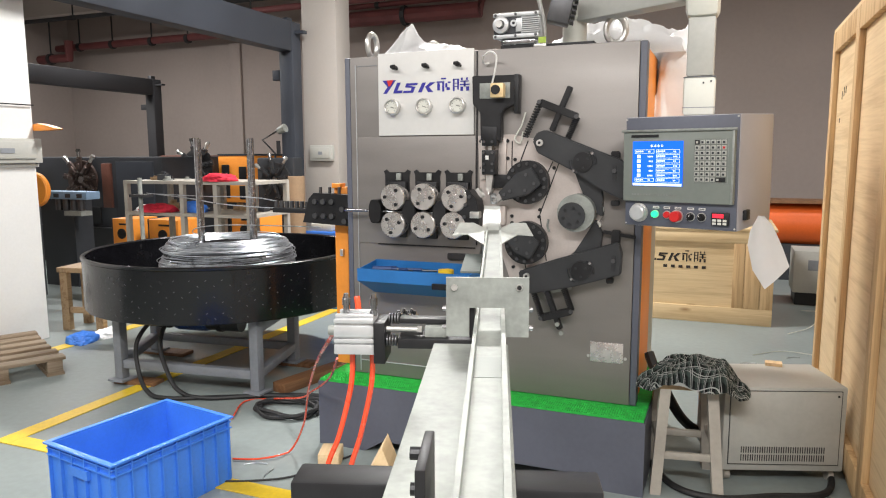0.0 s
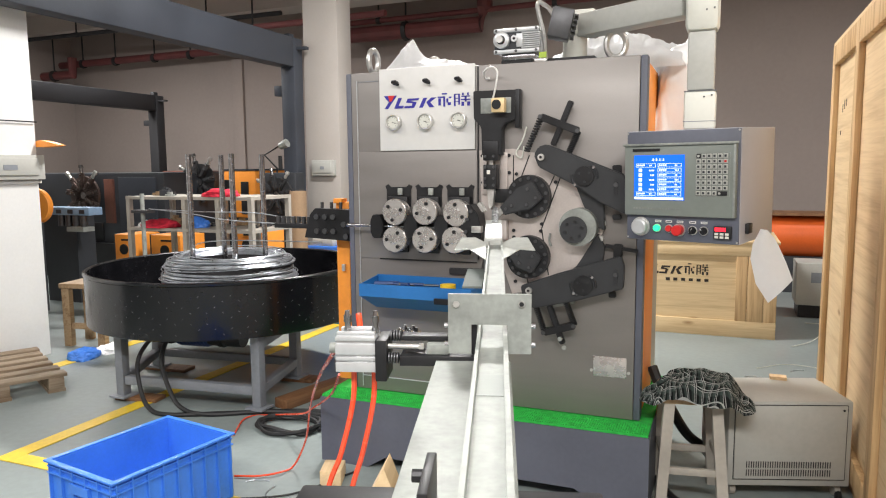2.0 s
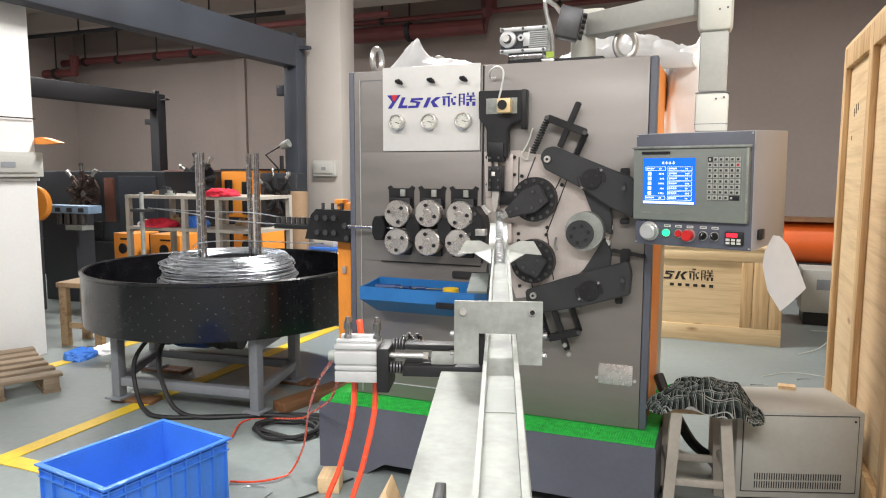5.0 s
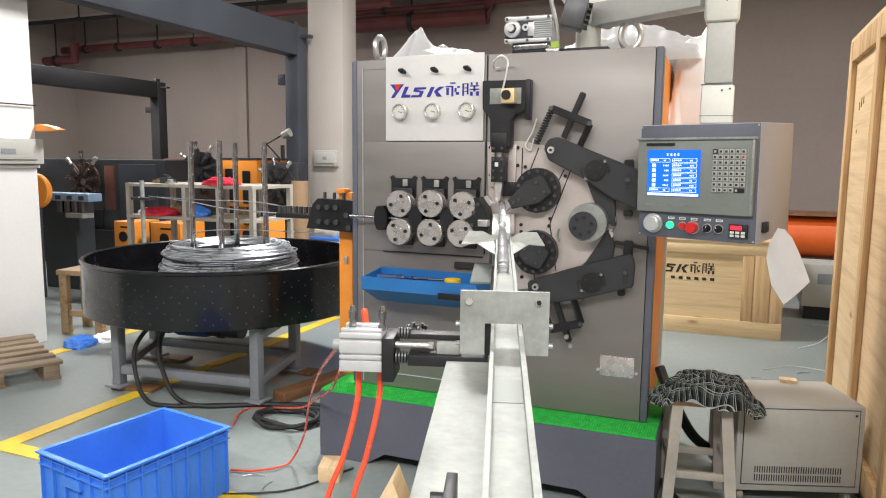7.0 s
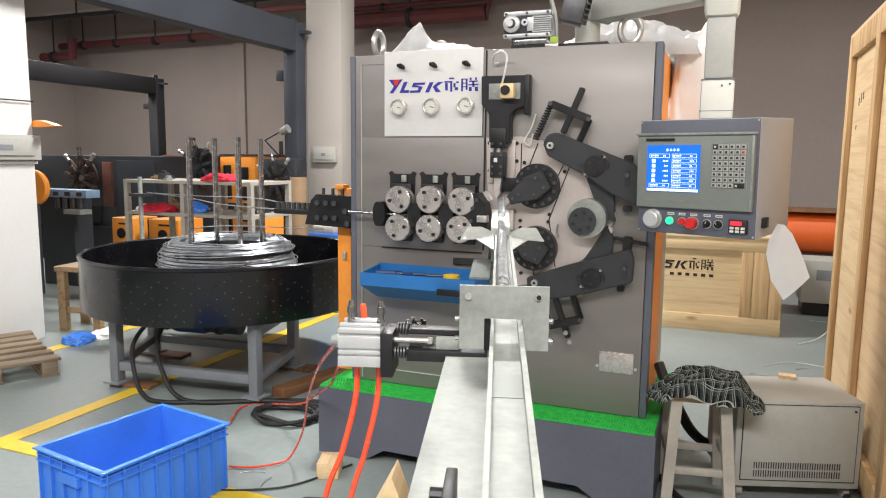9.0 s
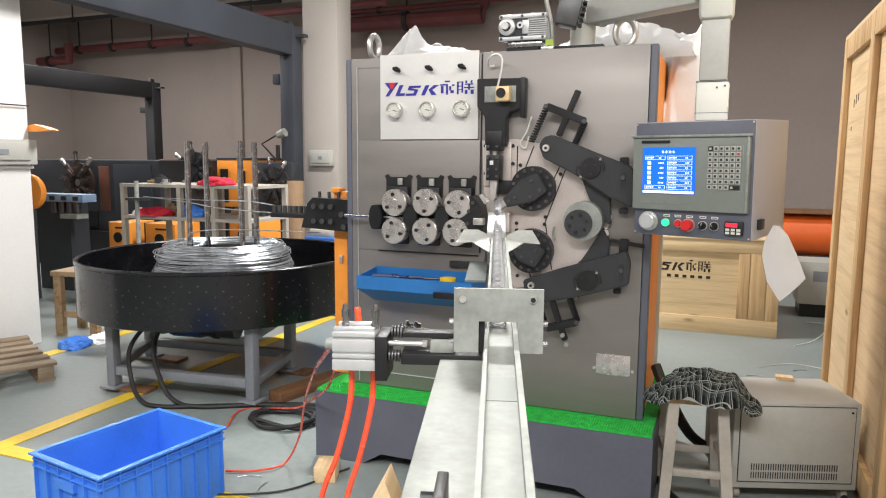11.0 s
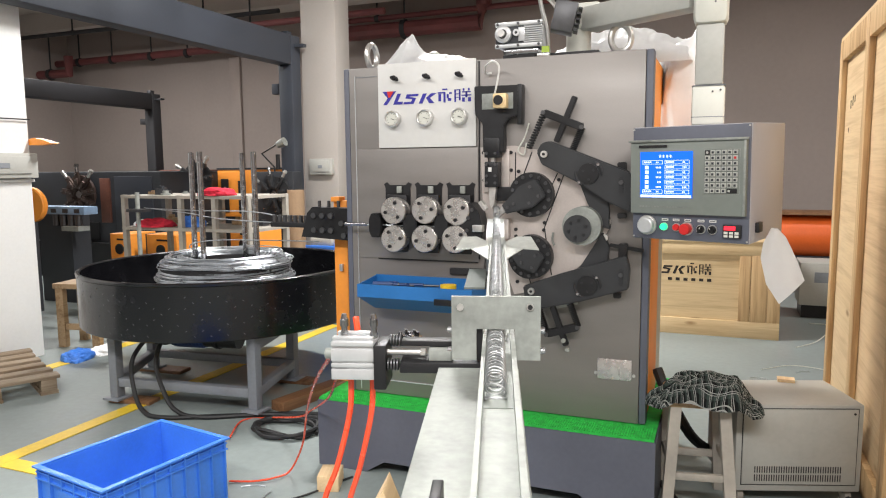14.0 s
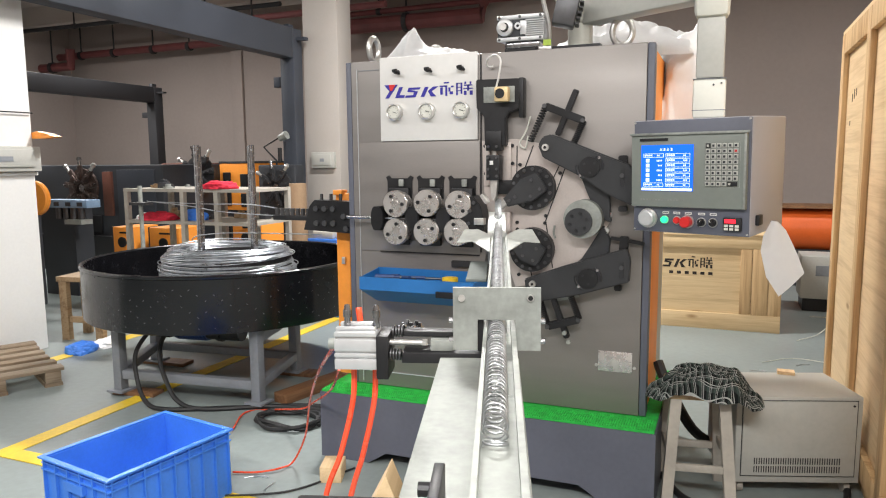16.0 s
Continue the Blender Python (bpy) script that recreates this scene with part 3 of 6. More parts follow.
part("tool_base", B(.61, -.03, 1.06, .72, -.0095, 1.11, bevel=.003), M["black"], mc)
# coiling tools on round turrets
for cx, cz, tip, nm in ((.754, 1.083, (.663, 1.03), "upper"), (.752, .862, (.685, .90), "lower")):
    bm = bmesh.new()
    disc_y(bm, cx, cz, -.009, -.045, .079, 40)
    t = part("tool_turret", bm, M["black"], mc, "black round tool turret")
    for k in range(14):
        a = 2 * math.pi * k / 14 + .2
        bm = bmesh.new()
        disc_y(bm, cx + .067 * math.cos(a), cz + .067 * math.sin(a), -.0455, -.05, .0065, 8)
        part("bolt", bm, M["dark_steel"], t)
    d = (Vector(tip) - Vector((cx, cz))).normalized()
    s = Vector((-d.y, d.x))
    c = Vector((cx, cz))
    pts = [c - d * .05 + s * .035, c + d * .01 + s * .045, Vector(tip) + s * .016, Vector(tip) - s * .016, c + d * .01 - s * .045, c - d * .05 - s * .035]
    plate("tool_holder", [tuple(p) for p in pts], -.078, -.0505, M["slate"], t, bevel=.004)
    bolts(t, [tuple(c - d * .03 + s * .02), tuple(c + d * .01 + s * .025), tuple(c - d * .02 - s * .022), tuple(Vector(tip) - d * .02), tuple(Vector(tip) - d * .045)], -.0785, .006, .004, mat=M["dark_steel"])
    plate("tool_tip", [tuple(Vector(tip) + s * .01 - d * .005), tuple(Vector(tip) + d * .03 + s * .016), tuple(Vector(tip) + d * .035 + s * .004), tuple(Vector(tip) - s * .012 - d * .005)], -.085, -.06, M["steel"], t, bevel=.001)
bar("tool_tip", (.578, 1.06), (.6, 1.03), .014, -.09, -.06, M["steel"], mc)
part("clamp_block", B(.648, -.04, .925, .672, -.009, .995, bevel=.002), M["head"], mc)
# big hub
bm = bmesh.new()
disc_y(bm, .940, .979, -.009, -.075, .066, 48)
hub = part("cam_hub", bm, M["zinc"], mc, "bright steel cam hub with a black cap")
bm = bmesh.new()
disc_y(bm, .927, .970, -.0755, -.085, .047, 40)
cap = part("hub_cap", bm, M["slate"], hub)
bolts(cap, [(.927 + .03 * math.cos(a), .970 + .03 * math.sin(a)) for a in (0.3, 1.35, 2.4, 3.44, 4.5, 5.54)], -.0855, .0055, .003)
bm = bmesh.new()
lathe(bm, [(.014, .01), (.02, .01), (.02, .03), (.014, .03), (.014, .01)], 24, pose(1.010, 0, .99, 90, 0, 0))
part("ring", bm, M["steel"], mc)
bm = bmesh.new()
disc_y(bm, 1.011, .937, -.009, -.03, .012, 16)
part("bolt_head", bm, M["steel"], mc)
# rocker arms
up = plate("rocker_arm", [0.779, 1.232, 0.795, 1.261, 0.826, 1.269, 1.095, 1.162, 1.108, 1.129, 1.101, 1.027, 1.02, 1.063, 0.924, 1.126, 0.797, 1.189], -.065, -.035, M["slate"], mc, "black rocker arm", bevel=.004)
plate("link", [0.923, 1.125, 1.022, 1.065, 1.03, 0.967, 0.987, 0.975, 0.944, 1.072], -.033, -.01, M["slate"], mc, bevel=.003)
lo = plate("rocker_arm", [0.733, 0.759, 0.865, 0.809, 1.089, 0.882, 1.102, 0.841, 1.098, 0.767, 0.937, 0.715, 0.777, 0.677, 0.741, 0.704], -.065, -.035, M["slate"], mc, "black rocker arm", bevel=.004)
plate("link", [0.924, 0.826, 0.961, 0.885, 1.003, 0.956, 1.028, 0.908, 1.021, 0.839], -.033, -.01, M["slate"], mc, bevel=.003)
for arm, (cx, cz), (px, pz), (sx, sz) in ((up, (0.96, 1.157), (0.807, 1.224), (1.068, 1.121)), (lo, (0.961, 0.774), (0.765, 0.744), (1.073, 0.81))):
    bm = bmesh.new()
    disc_y(bm, cx, cz, -.0652, -.072, .034, 32)
    part("pivot_disc", bm, M["black"], arm)
    for a0 in (-.15, 3.0):
        bm = bmesh.new()
        sweep(bm, [(cx + .044 * math.cos(a0 + .2 * k), -.066, cz + .044 * math.sin(a0 + .2 * k)) for k in range(7)], .005, 6)
        part("slot", bm, M["gantry_black"], arm)
        bolts(arm, [(cx + .044 * math.cos(a0 + .9), cz + .044 * math.sin(a0 + .9))], -.069, .0055, .004, mat=M["chrome"])
    for k in range(3):
        bolts(arm, [(cx + .02 * math.cos(.6 + 2.09 * k), cz + .02 * math.sin(.6 + 2.09 * k))], -.0721, .0045, .0015, mat=M["gantry_black"])
    bm = bmesh.new()
    disc_y(bm, px, pz, -.0652, -.075, .012, 16)
    part("pin", bm, M["steel"], arm)
    bolts(arm, [(px, pz)], -.0755, .005, .003)
    bar("slot", (sx, sz + .025), (sx, sz - .03), .014, -.0665, -.0652, M["gantry_black"], arm)
    bolts(arm, [(sx, sz + .006)], -.067, .008, .006, mat=M["dark_steel"])
bar("stop_block", (1.064, 1.194), (1.066, 1.143), .03, -.03, -.009, M["black"], mc)
bar("stop_block", (1.067, 1.023), (1.068, 1.004), .03, -.03, -.009, M["black"], mc)
bar("stop_block", (1.075, 0.919), (1.072, 0.862), .03, -.03, -.009, M["black"], mc)
bar("stop_block", (1.056, 0.748), (1.057, 0.728), .025, -.03, -.009, M["black"], mc)
bar("stop_rod", (1.028, 0.912), (1.142, 0.895), .012, -.025, -.012, M["black"], mc)
# spring tensioners
def tensioner(top_a, top_b, low_a, low_b, rod_a, rod_b):
    bar("cross_bar", top_a, top_b, .026, -.06, -.03, M["black"], mc)
    for a, b in ((top_a, low_a), (top_b, low_b)):
        p, q = Vector((a[0], -.045, a[1])), Vector((b[0], -.045, b[1]))
        bm = bmesh.new()
        rod(bm, p, q, .005, 8)
        g = part("guide_rod", bm, M["dark_steel"], mc)
        bm = bmesh.new()
        helix(bm, p, q - p, (q - p).length, .010, .0026, 14, 10, 5)
        part("compression_spring", bm, M["black"], g)
    bar("adjuster", rod_a, rod_b, .02, -.055, -.035, M["black"], mc)
    bolts(mc, [top_a, top_b], -.0605, .008, .006, mat=M["dark_steel"])


tensioner((0.801, 1.366), (0.933, 1.313), (0.748, 1.246), (0.899, 1.233), (0.908, 1.417), (0.844, 1.265))
tensioner((0.818, 0.59), (0.928, 0.623), (0.785, 0.686), (0.896, 0.709), (0.836, 0.69), (0.887, 0.552))
bolts(mc, [(0.88, 0.573), (0.895, 0.542)], -.055, .008, .012, mat=M["zinc"])
bar("spacer", (0.836, 0.684), (0.925, 0.708), .014, -.04, -.012, M["zinc"], mc)
bm = bmesh.new()
sweep(bm, spline([(0.741, -0.02, 1.335), (0.726, -0.02, 1.286), (0.702, -0.02, 1.241), (0.723, -0.02, 1.225), (0.732, -0.02, 1.266)]), .003, 6)
part("thin_cable", bm, M["ivory"], mc)
bm = bmesh.new()
sweep(bm, spline([(0.831, -0.02, 0.95), (0.828, -0.02, 0.924), (0.835, -0.02, 0.904)]), .004, 6)
part("hook", bm, M["zinc"], mc)
# lower slots and plates
bar("slot_bar", (0.432, 0.792), (0.583, 0.794), .026, -.012, -.001, M["gantry_black"], mc)
part("name_plate", B(.990, -.003, .432, 1.108, -.0006, .506, bevel=.0005), M["roller"], mc, "small bright metal name plate")
bolts(mc, [(1.116, .452), (.984, .452)], -.001, .006, .003, mat=M["steel"])
# guide in front of the rollers, on an orange post
part("guide_post", B(-.125, .09, .28, -.062, .13, 1.05, bevel=.003), M["orange"], mc, "orange guide post")
part("post_cap", B(-.125, .07, 1.045, -.085, .12, 1.065, bevel=.002), M["orange"], mc)
bm = bmesh.new()
prism(bm, [(-.245, .90), (-.02, .89), (-.015, 1.02), (-.19, 1.025), (-.215, 1.0)], .03, .088)
gb = part("guide_block", bm, M["black"], mc, "black wire straightening block")
bolts(gb, [(-.18, .99), (-.14, .99), (-.1, .99), (-.18, .93), (-.14, .93), (-.1, .93), (-.05, .96), (-.04, .91)], .03, .012, .012, mat=M["dark_steel"])
for i in range(3):
    bm = bmesh.new()
    rod(bm, (-.17 + .045 * i, .055, 1.02), (-.17 + .045 * i, .055, 1.05), .007, 8)
    part("set_screw", bm, M["dark_steel"], gb)
cg = part("chain_guide", B(-.42, .06, .935, -.25, .10, .955, bevel=.002), M["black"], mc)
for i in range(7):
    bm = bmesh.new()
    rod(bm, (-.41 + .026 * i, .08, .94), (-.41 + .026 * i, .08, .985), .0105, 10)
    part("guide_wheel", bm, M["dark_steel"], cg)
part("hinge_bolt", B(-.095, .075, .755, -.08, .0895, .785, bevel=.002), M["steel"], mc)

# ---- top of the machine ----
def eye_bolt(x, y, s=1.0, turn=40):
    e = thing("eye_bolt", "bright forged lifting eye bolt on the machine top", "eye bolt", pose(x, y, 1.555, 0, 0, turn), group="lifting eyes")
    bm = bmesh.new()
    sweep(bm, [(.034 * s * math.cos(a), 0, .062 * s + .045 * s * math.sin(a)) for a in [2 * math.pi * k / 20 for k in range(20)]], .011 * s, 10, closed=True)
    part("eye", bm, M["steel"], e)
    bm = bmesh.new()
    lathe(bm, [(0, 0), (.03 * s, 0), (.03 * s, .008), (.016 * s, .02 * s), (0, .02 * s)], 20)
    part("collar", bm, M["steel"], e)


eye_bolt(.08, .07, 1.0, 84)
eye_bolt(1.04, .07, 1.0, 15)
eye_bolt(.25, .3, .9)
mo = thing("gear_motor", "small cast aluminium gear motor on the machine top", "motor", pose(.60, .03, 1.568))
part("foot", B(.03, 0, 0, .155, .1, .012), M["black"], mo)
part("gearbox", B(.028, .004, .0125, .157, .1, .036, bevel=.006), M["chrome"], mo)
part("housing", B(.008, .005, .0365, .168, .11, .118, bevel=.008), M["alu"], mo)
for z in (.036, .112):
    part("flange", B(.002, -.008, z, .174, .0045, z + .015, bevel=.003), M["alu"], mo)
    for x in (.012, .088, .163):
        bm = bmesh.new()
        disc_y(bm, x, z + .0075, -.011, -.0082, .005, 10)
        part("bolt", bm, M["dark_steel"], mo)
for i in range(8):
    part("fin", B(.108, -.006, .054 + .0072 * i, .176, .004, .0572 + .0072 * i), M["alu"], mo)
part("recess", B(.004, -.0015, .052, .106, .0045, .111), M["charcoal"], mo)
bm = bmesh.new()
lathe(bm, [(.016, .0), (.03, .0), (.03, .018), (.024, .022), (.016, .022)], 28, pose(.034, 0, .084, 90, 0, 0))
part("shaft_collar", bm, M["alu"], mo)
bm = bmesh.new()
disc_y(bm, .034, .084, -.04, .0, .0125, 20)
part("shaft_boss", bm, M["steel"], mo)
bm = bmesh.new()
lathe(bm, [(.005, .0), (.012, .0), (.012, .012), (.005, .012)], 20, pose(.081, 0, .088, 90, 0, 0))
part("oil_plug", bm, M["alu"], mo)
part("terminal_cover", B(.088, -.007, .058, .112, -.0016, .106, bevel=.002), M["alu"], mo)
wk = thing("work_lamp", "grey box work lamp on a bent steel arm", "work lamp")
bm = bmesh.new()
sweep(bm, spline([(.79, .06, 1.57), (.785, .05, 1.66), (.765, .03, 1.77), (.80, .03, 1.76), (.84, .0, 1.71)]), .008, 8)
part("arm", bm, M["steel"], wk)
sweep_b = bmesh.new()
box(sweep_b, -.042, -.04, -.052, .034, .04, .052, pose(.862, .0, 1.686, 0, 13, 12), .006)
part("head", sweep_b, M["dark_steel"], wk)
sweep_b = bmesh.new()
for i in range(5):
    box(sweep_b, .036, -.035, -.04 + i * .018, .05, .035, -.034 + i * .018, pose(.862, .0, 1.686, 0, 13, 12))
part("cooling_fins", sweep_b, M["black"], wk)
part("sticker", B(.772, .028, 1.582, .800, .0295, 1.603), M["label_green"], wk)
part("bracket", B(.745, .03, 1.566, .80, .1, 1.58, bevel=.002), M["steel"], wk)

# crumpled plastic sheet on the machine
def draped(name, label, cat, cx, cy, cz, sx, sy, sz, seed, mat, power=.5):
    bm = bmesh.new()
    bmesh.ops.create_icosphere(bm, subdivisions=5, radius=1)
    for v in bm.verts:
        n = v.co.normalized()
        f = 1 + .28 * noise.noise(n * 1.7 + Vector((seed, 0, 0))) + .16 * abs(noise.noise(n * 4.1 + Vector((0, seed, 0)))) + .06 * noise.noise(n * 11 + Vector((0, 0, seed)))
        q = Vector((math.copysign(abs(n.x) ** power, n.x), math.copysign(abs(n.y) ** power, n.y), math.copysign(abs(n.z) ** power, n.z)))
        v.co = Vector((cx + q.x * sx * f, cy + q.y * sy * f, max(cz, cz + q.z * sz * f)))
    return solid(name, bm, mat, label, cat, kind="thing", smooth=180)


def folded_sheet(name, label, cat, ridge, y0, y1, z0, mat, seed):
    """A stiff sheet lying in sharp folds below a ridge line of (x, height) points."""
    bm = bmesh.new()
    xs, hs = [p[0] for p in ridge], [p[1] for p in ridge]
    nx, ny, rows = 60, 22, []
    for j in range(ny + 1):
        v = j / ny
        row = []
        for i in range(nx + 1):
            x = xs[0] + (xs[-1] - xs[0]) * i / nx
            top = float(np.interp(x, xs, hs))
            crease = abs(noise.noise(Vector((x * 8 + v * 2, v * 3 - x * 4, seed)))) + .22 * abs(noise.noise(Vector((x * 26, v * 8, seed + 4))))
            fall = 1 - abs(2 * v - 1) ** 1.6
            row.append(bm.verts.new((x + .03 * (v - .5) * math.sin(x * 40), y0 + (y1 - y0) * v, z0 + max(.002, top * fall * (1.02 - .5 * crease)))))
        rows.append(row)
    for A_, B_ in zip(rows, rows[1:]):
        for i in range(nx):
            bm.faces.new((A_[i], A_[i + 1], B_[i + 1], B_[i]))
    bmesh.ops.solidify(bm, geom=list(bm.faces), thickness=.001)
    return solid(name, bm, mat, label, cat, kind="thing", smooth=24)


folded_sheet("plastic_sheet", "stiff white plastic sheet folded to a peak on the machine top", "plastic sheet",
             [(.05, .0), (.072, .075), (.115, .135), (.166, .18), (.20, .14), (.262, .105), (.312, .085), (.40, .07), (.457, .055), (.52, .004)], .14, .38, 1.557, M["poly"], 3.3)
folded_sheet("plastic_sheet", "bulky white plastic dust cover over the machine rear", "plastic sheet",
             [(.68, .0), (.729, .09), (.80, .12), (.85, .16), (.92, .165), (1.0, .172), (1.054, .166), (1.17, .126), (1.24, .10), (1.27, .0)], .28, .59, 1.557, M["poly"], 8.1)
draped("plastic_sheet", "white plastic dust cover bulging down the machine side", "plastic sheet", 1.235, .50, 1.0, .10, .17, .60, 12.3, M["poly"], .5)

# ---- control box and its arm ----
CBW, CBH = .358, .345
cb = thing("control_box", "grey control box with lit blue screen on an ivory arm", "control panel", pose(1.1225, -0.165, 0.954, 2.2, 0, -19.1))
part("case", B(0, 0, 0, CBW, .31, CBH, bevel=.004), M["control_side"], cb)
part("front_frame", B(.002, -.006, .002, CBW - .002, -.0005, CBH - .002, bevel=.002), M["blue_grey"], cb)
fp = part("front_panel", B(.0, -.02, .081, CBW - .008, -.0065, CBH - .042, bevel=.003), M["control"], cb, "grey-green operator panel")
part("panel_lip", B(-.004, -.026, CBH - .046, CBW - .002, -.0205, CBH - .039, bevel=.001), M["zinc"], cb)
part("panel_lip", B(CBW - .016, -.024, .083, CBW - .009, -.0205, CBH - .047, bevel=.001), M["zinc"], cb)
sc = part("screen", B(.034, -.0235, .131, .197, -.0205, .270), M["screen"], fp, "lit blue display")


def screen_bar(x0, z0, x1, z1):
    part("screen_line", B(x0, -.0245, z0, x1, -.0238, z1), M["screen_text"], sc)


screen_bar(.036, .132, .195, .1395)
for x in (.094, .105, .116, .127):
    screen_bar(x, .2535, x + .008, .2545)
    screen_bar(x, .257, x + .008, .258)
    screen_bar(x + .003, .2515, x + .0045, .2605)
for i in range(7):
    z = .2325 - i * .0148
    for x0, x1 in (((.042, .106) if i in (0, 6) else (.050, .061)), (.113, .188)):
        if x1 - x0 > .03:
            for a, b, c, d in ((x0, z, x1, z + .0009), (x0, z + .0108, x1, z + .0117), (x0, z + .001, x0 + .0009, z + .0107), (x1 - .0009, z + .001, x1, z + .0107)):
                screen_bar(a, b, c, d)
            for k in range(4):
                screen_bar(x0 + .004 + .0065 * k, z + .0035 + .0008 * (k % 2), x0 + .0085 + .0065 * k, z + .0085)
            for k in range(3 if i % 2 else 2):
                screen_bar(x1 - .020 + .0045 * k, z + .0035, x1 - .0175 + .0045 * k, z + .0078)
        else:
            screen_bar(x0, z, x1, z + .0105)
            for k in range(3 + i % 2):
                screen_bar(.0985 - .0045 * k, z + .0025, .1008 - .0045 * k, z + .0075)
part("title_strip", B(.028, -.0225, .282, .118, -.0205, .290), M["black"], fp)
for i in range(16):
    part("label_bar", B(.031 + .0096 * i, -.0209, .101, .037 + .0096 * i, -.0204, .1055), M["zinc"], fp)
for r in range(8):
    for c in range(6):
        if r == 7 and c == 5:
            continue
        dark = (r, c) in ((0, 0), (7, 4))
        x, z = .2335 + c * .0159, .2585 - r * .0158
        k = part("key", B(x, -.0235, z, x + (.0285 if (r, c) == (7, 4) else .0132), -.0205, z + .0128, bevel=.0008), M["black"] if dark else M["psu"], fp)
        part("legend", B(x + .003, -.0240, z + .003, x + .0095, -.0236, z + .0095), M["red_button"] if (r, c) == (1, 5) else (M["psu"] if dark else M["charcoal"]), k)
for x0, z0, x1, z1 in ((.2305, .144, .2315, .274), (.331, .144, .332, .274), (.2316, .273, .3309, .274), (.2316, .144, .3309, .145)):
    part("keypad_border", B(x0, -.0212, z0, x1, -.0204, z1), M["zinc"], fp)


def knob(x, z, r, depth, mat, label, name="push_button"):
    bm = bmesh.new()
    disc_y(bm, x, z, -.0065, -.0105, r * 1.22, 24)
    k = part(name, bm, M["steel"], cb, label)
    bm = bmesh.new()
    lathe(bm, [(0, depth), (r * .85, depth), (r, depth - .003), (r, .0105)], 24, pose(x, 0, z, 90, 0, 0))
    part("cap", bm, mat, k)
    return k


knob(.051, .044, .025, .03, M["alu"], "large grey knob", "hand_wheel")
knob(.106, .0415, .0105, .02, M["green_lamp"], "lit green push button")
knob(.145, .041, .0105, .018, M["red_button"], "red push button")
knob(.177, .038, .0165, .034, M["red_button"], "red emergency stop button", "stop_button")
for x, a in ((.220, 20), (.254, -30)):
    k = knob(x, .0385, .0115, .018, M["black"], "black rotary switch", "switch")
    bm = bmesh.new()
    box(bm, -.0035, -.026, -.0105, .0035, -.0185, .0105, pose(x, 0, .0385, 0, a, 0), .001)
    part("lever", bm, M["black"], k)
    bm = bmesh.new()
    box(bm, -.0008, -.0266, .003, .0008, -.0261, .0095, pose(x, 0, .0385, 0, a, 0))
    part("pointer", bm, M["panel_white"], k)
for x in (.108, .143, .179, .219, .254):
    lb = part("label_plate", B(x - .0095, -.0085, .0595, x + .0105, -.0062, .0665), M["panel_white"], cb)
    part("label_bar", B(x - .007, -.0089, .062, x + .008, -.0086, .0642), M["charcoal"], lb)
vf = part("counter", B(.2855, -.016, .017, .3375, -.0065, .056, bevel=.002), M["black"], cb, "small counter with a red display")
part("display", B(.290, -.0175, .0405, .322, -.0163, .052), M["red_lamp"], vf)
for i in range(3):
    for j in range(2):
        part("key", B(.2895 + .0155 * i, -.0175, .0195 + .0095 * j, .3005 + .0155 * i, -.0163, .0265 + .0095 * j), M["ivory"], vf)
for x, z in ((.006, .008), (.352, .008), (.006, .338), (.352, .338)):
    bolts(cb, [(x, z)], -.006, .003, .002, mat=M["steel"])
part("side_socket", B(CBW + .0005, .04, .03, CBW + .012, .075, .06, bevel=.002), M["black"], cb)

am = thing("support_arm", "ivory square tube support arm holding the control box", "support arm")
MX, MY = 1.333, -.13
part("mast_collar", B(MX - .047, MY - .047, 1.302, MX + .047, MY + .047, 1.42, bevel=.01), M["ivory"], am)
part("mast_tube", B(MX - .04, MY - .04, 1.421, MX + .04, MY + .04, 1.60, bevel=.007), M["psu"], am)
bm = bmesh.new()
box(bm, MX - .05, MY - .05, 1.598, MX + .05, MY + .05, 1.75, None, .022)
part("elbow", bm, M["ivory"], am)
bm = bmesh.new()
dx, dy = .915 - MX, .11 - MY
L = math.hypot(dx, dy)
box(bm, .05, -.04, 1.655, L - .0, .04, 1.735, pose(MX, MY, 0, 0, 0, math.degrees(math.atan2(dy, dx))), .008)
part("boom", bm, M["psu"], am)
bm = bmesh.new()
rod(bm, (.885, .12, 1.566), (.885, .12, 1.66), .044, 28)
box(bm, .845, .07, 1.6605, .965, .16, 1.75, None, .01)
part("pivot", bm, M["ivory"], am)
for z in (1.325, 1.418):
    part("collar_seam", B(MX - .0475, MY - .0475, z, MX + .0475, MY + .0475, z + .002), M["frame"], am)
for z in (1.40, 1.66):
    bolts(am, [(MX + .012, z), (MX + .034, z + .004)], MY - .046, .003, .005, mat=M["dark_steel"], name="set_screw")
bm = bmesh.new()
box(bm, .80, .04, 1.5665, .97, .21, 1.58, None, .002)
part("pivot_base", bm, M["black"], am)
tg = thing("paper_tag", "white paper sheet hung from the control box side", "paper")
bm = bmesh.new()
left = [(1.517, 1.001), (1.497, 0.955), (1.492, 0.912), (1.509, 0.838), (1.545, 0.782)]
right = [(1.534, 0.999), (1.556, 0.975), (1.573, 0.94), (1.588, 0.907), (1.608, 0.854)]
rows_ = []
for i, (a, b) in enumerate(zip(left, right)):
    rows_.append([bm.verts.new((a[0] + (b[0] - a[0]) * k / 4, -.24 - .012 * math.sin(math.pi * k / 4) - .004 * i, a[1] + (b[1] - a[1]) * k / 4)) for k in range(5)])
for A_, B_ in zip(rows_, rows_[1:]):
    for k in range(4):
        bm.faces.new((A_[k], A_[k + 1], B_[k + 1], B_[k]))
bmesh.ops.solidify(bm, geom=list(bm.faces), thickness=.0008)
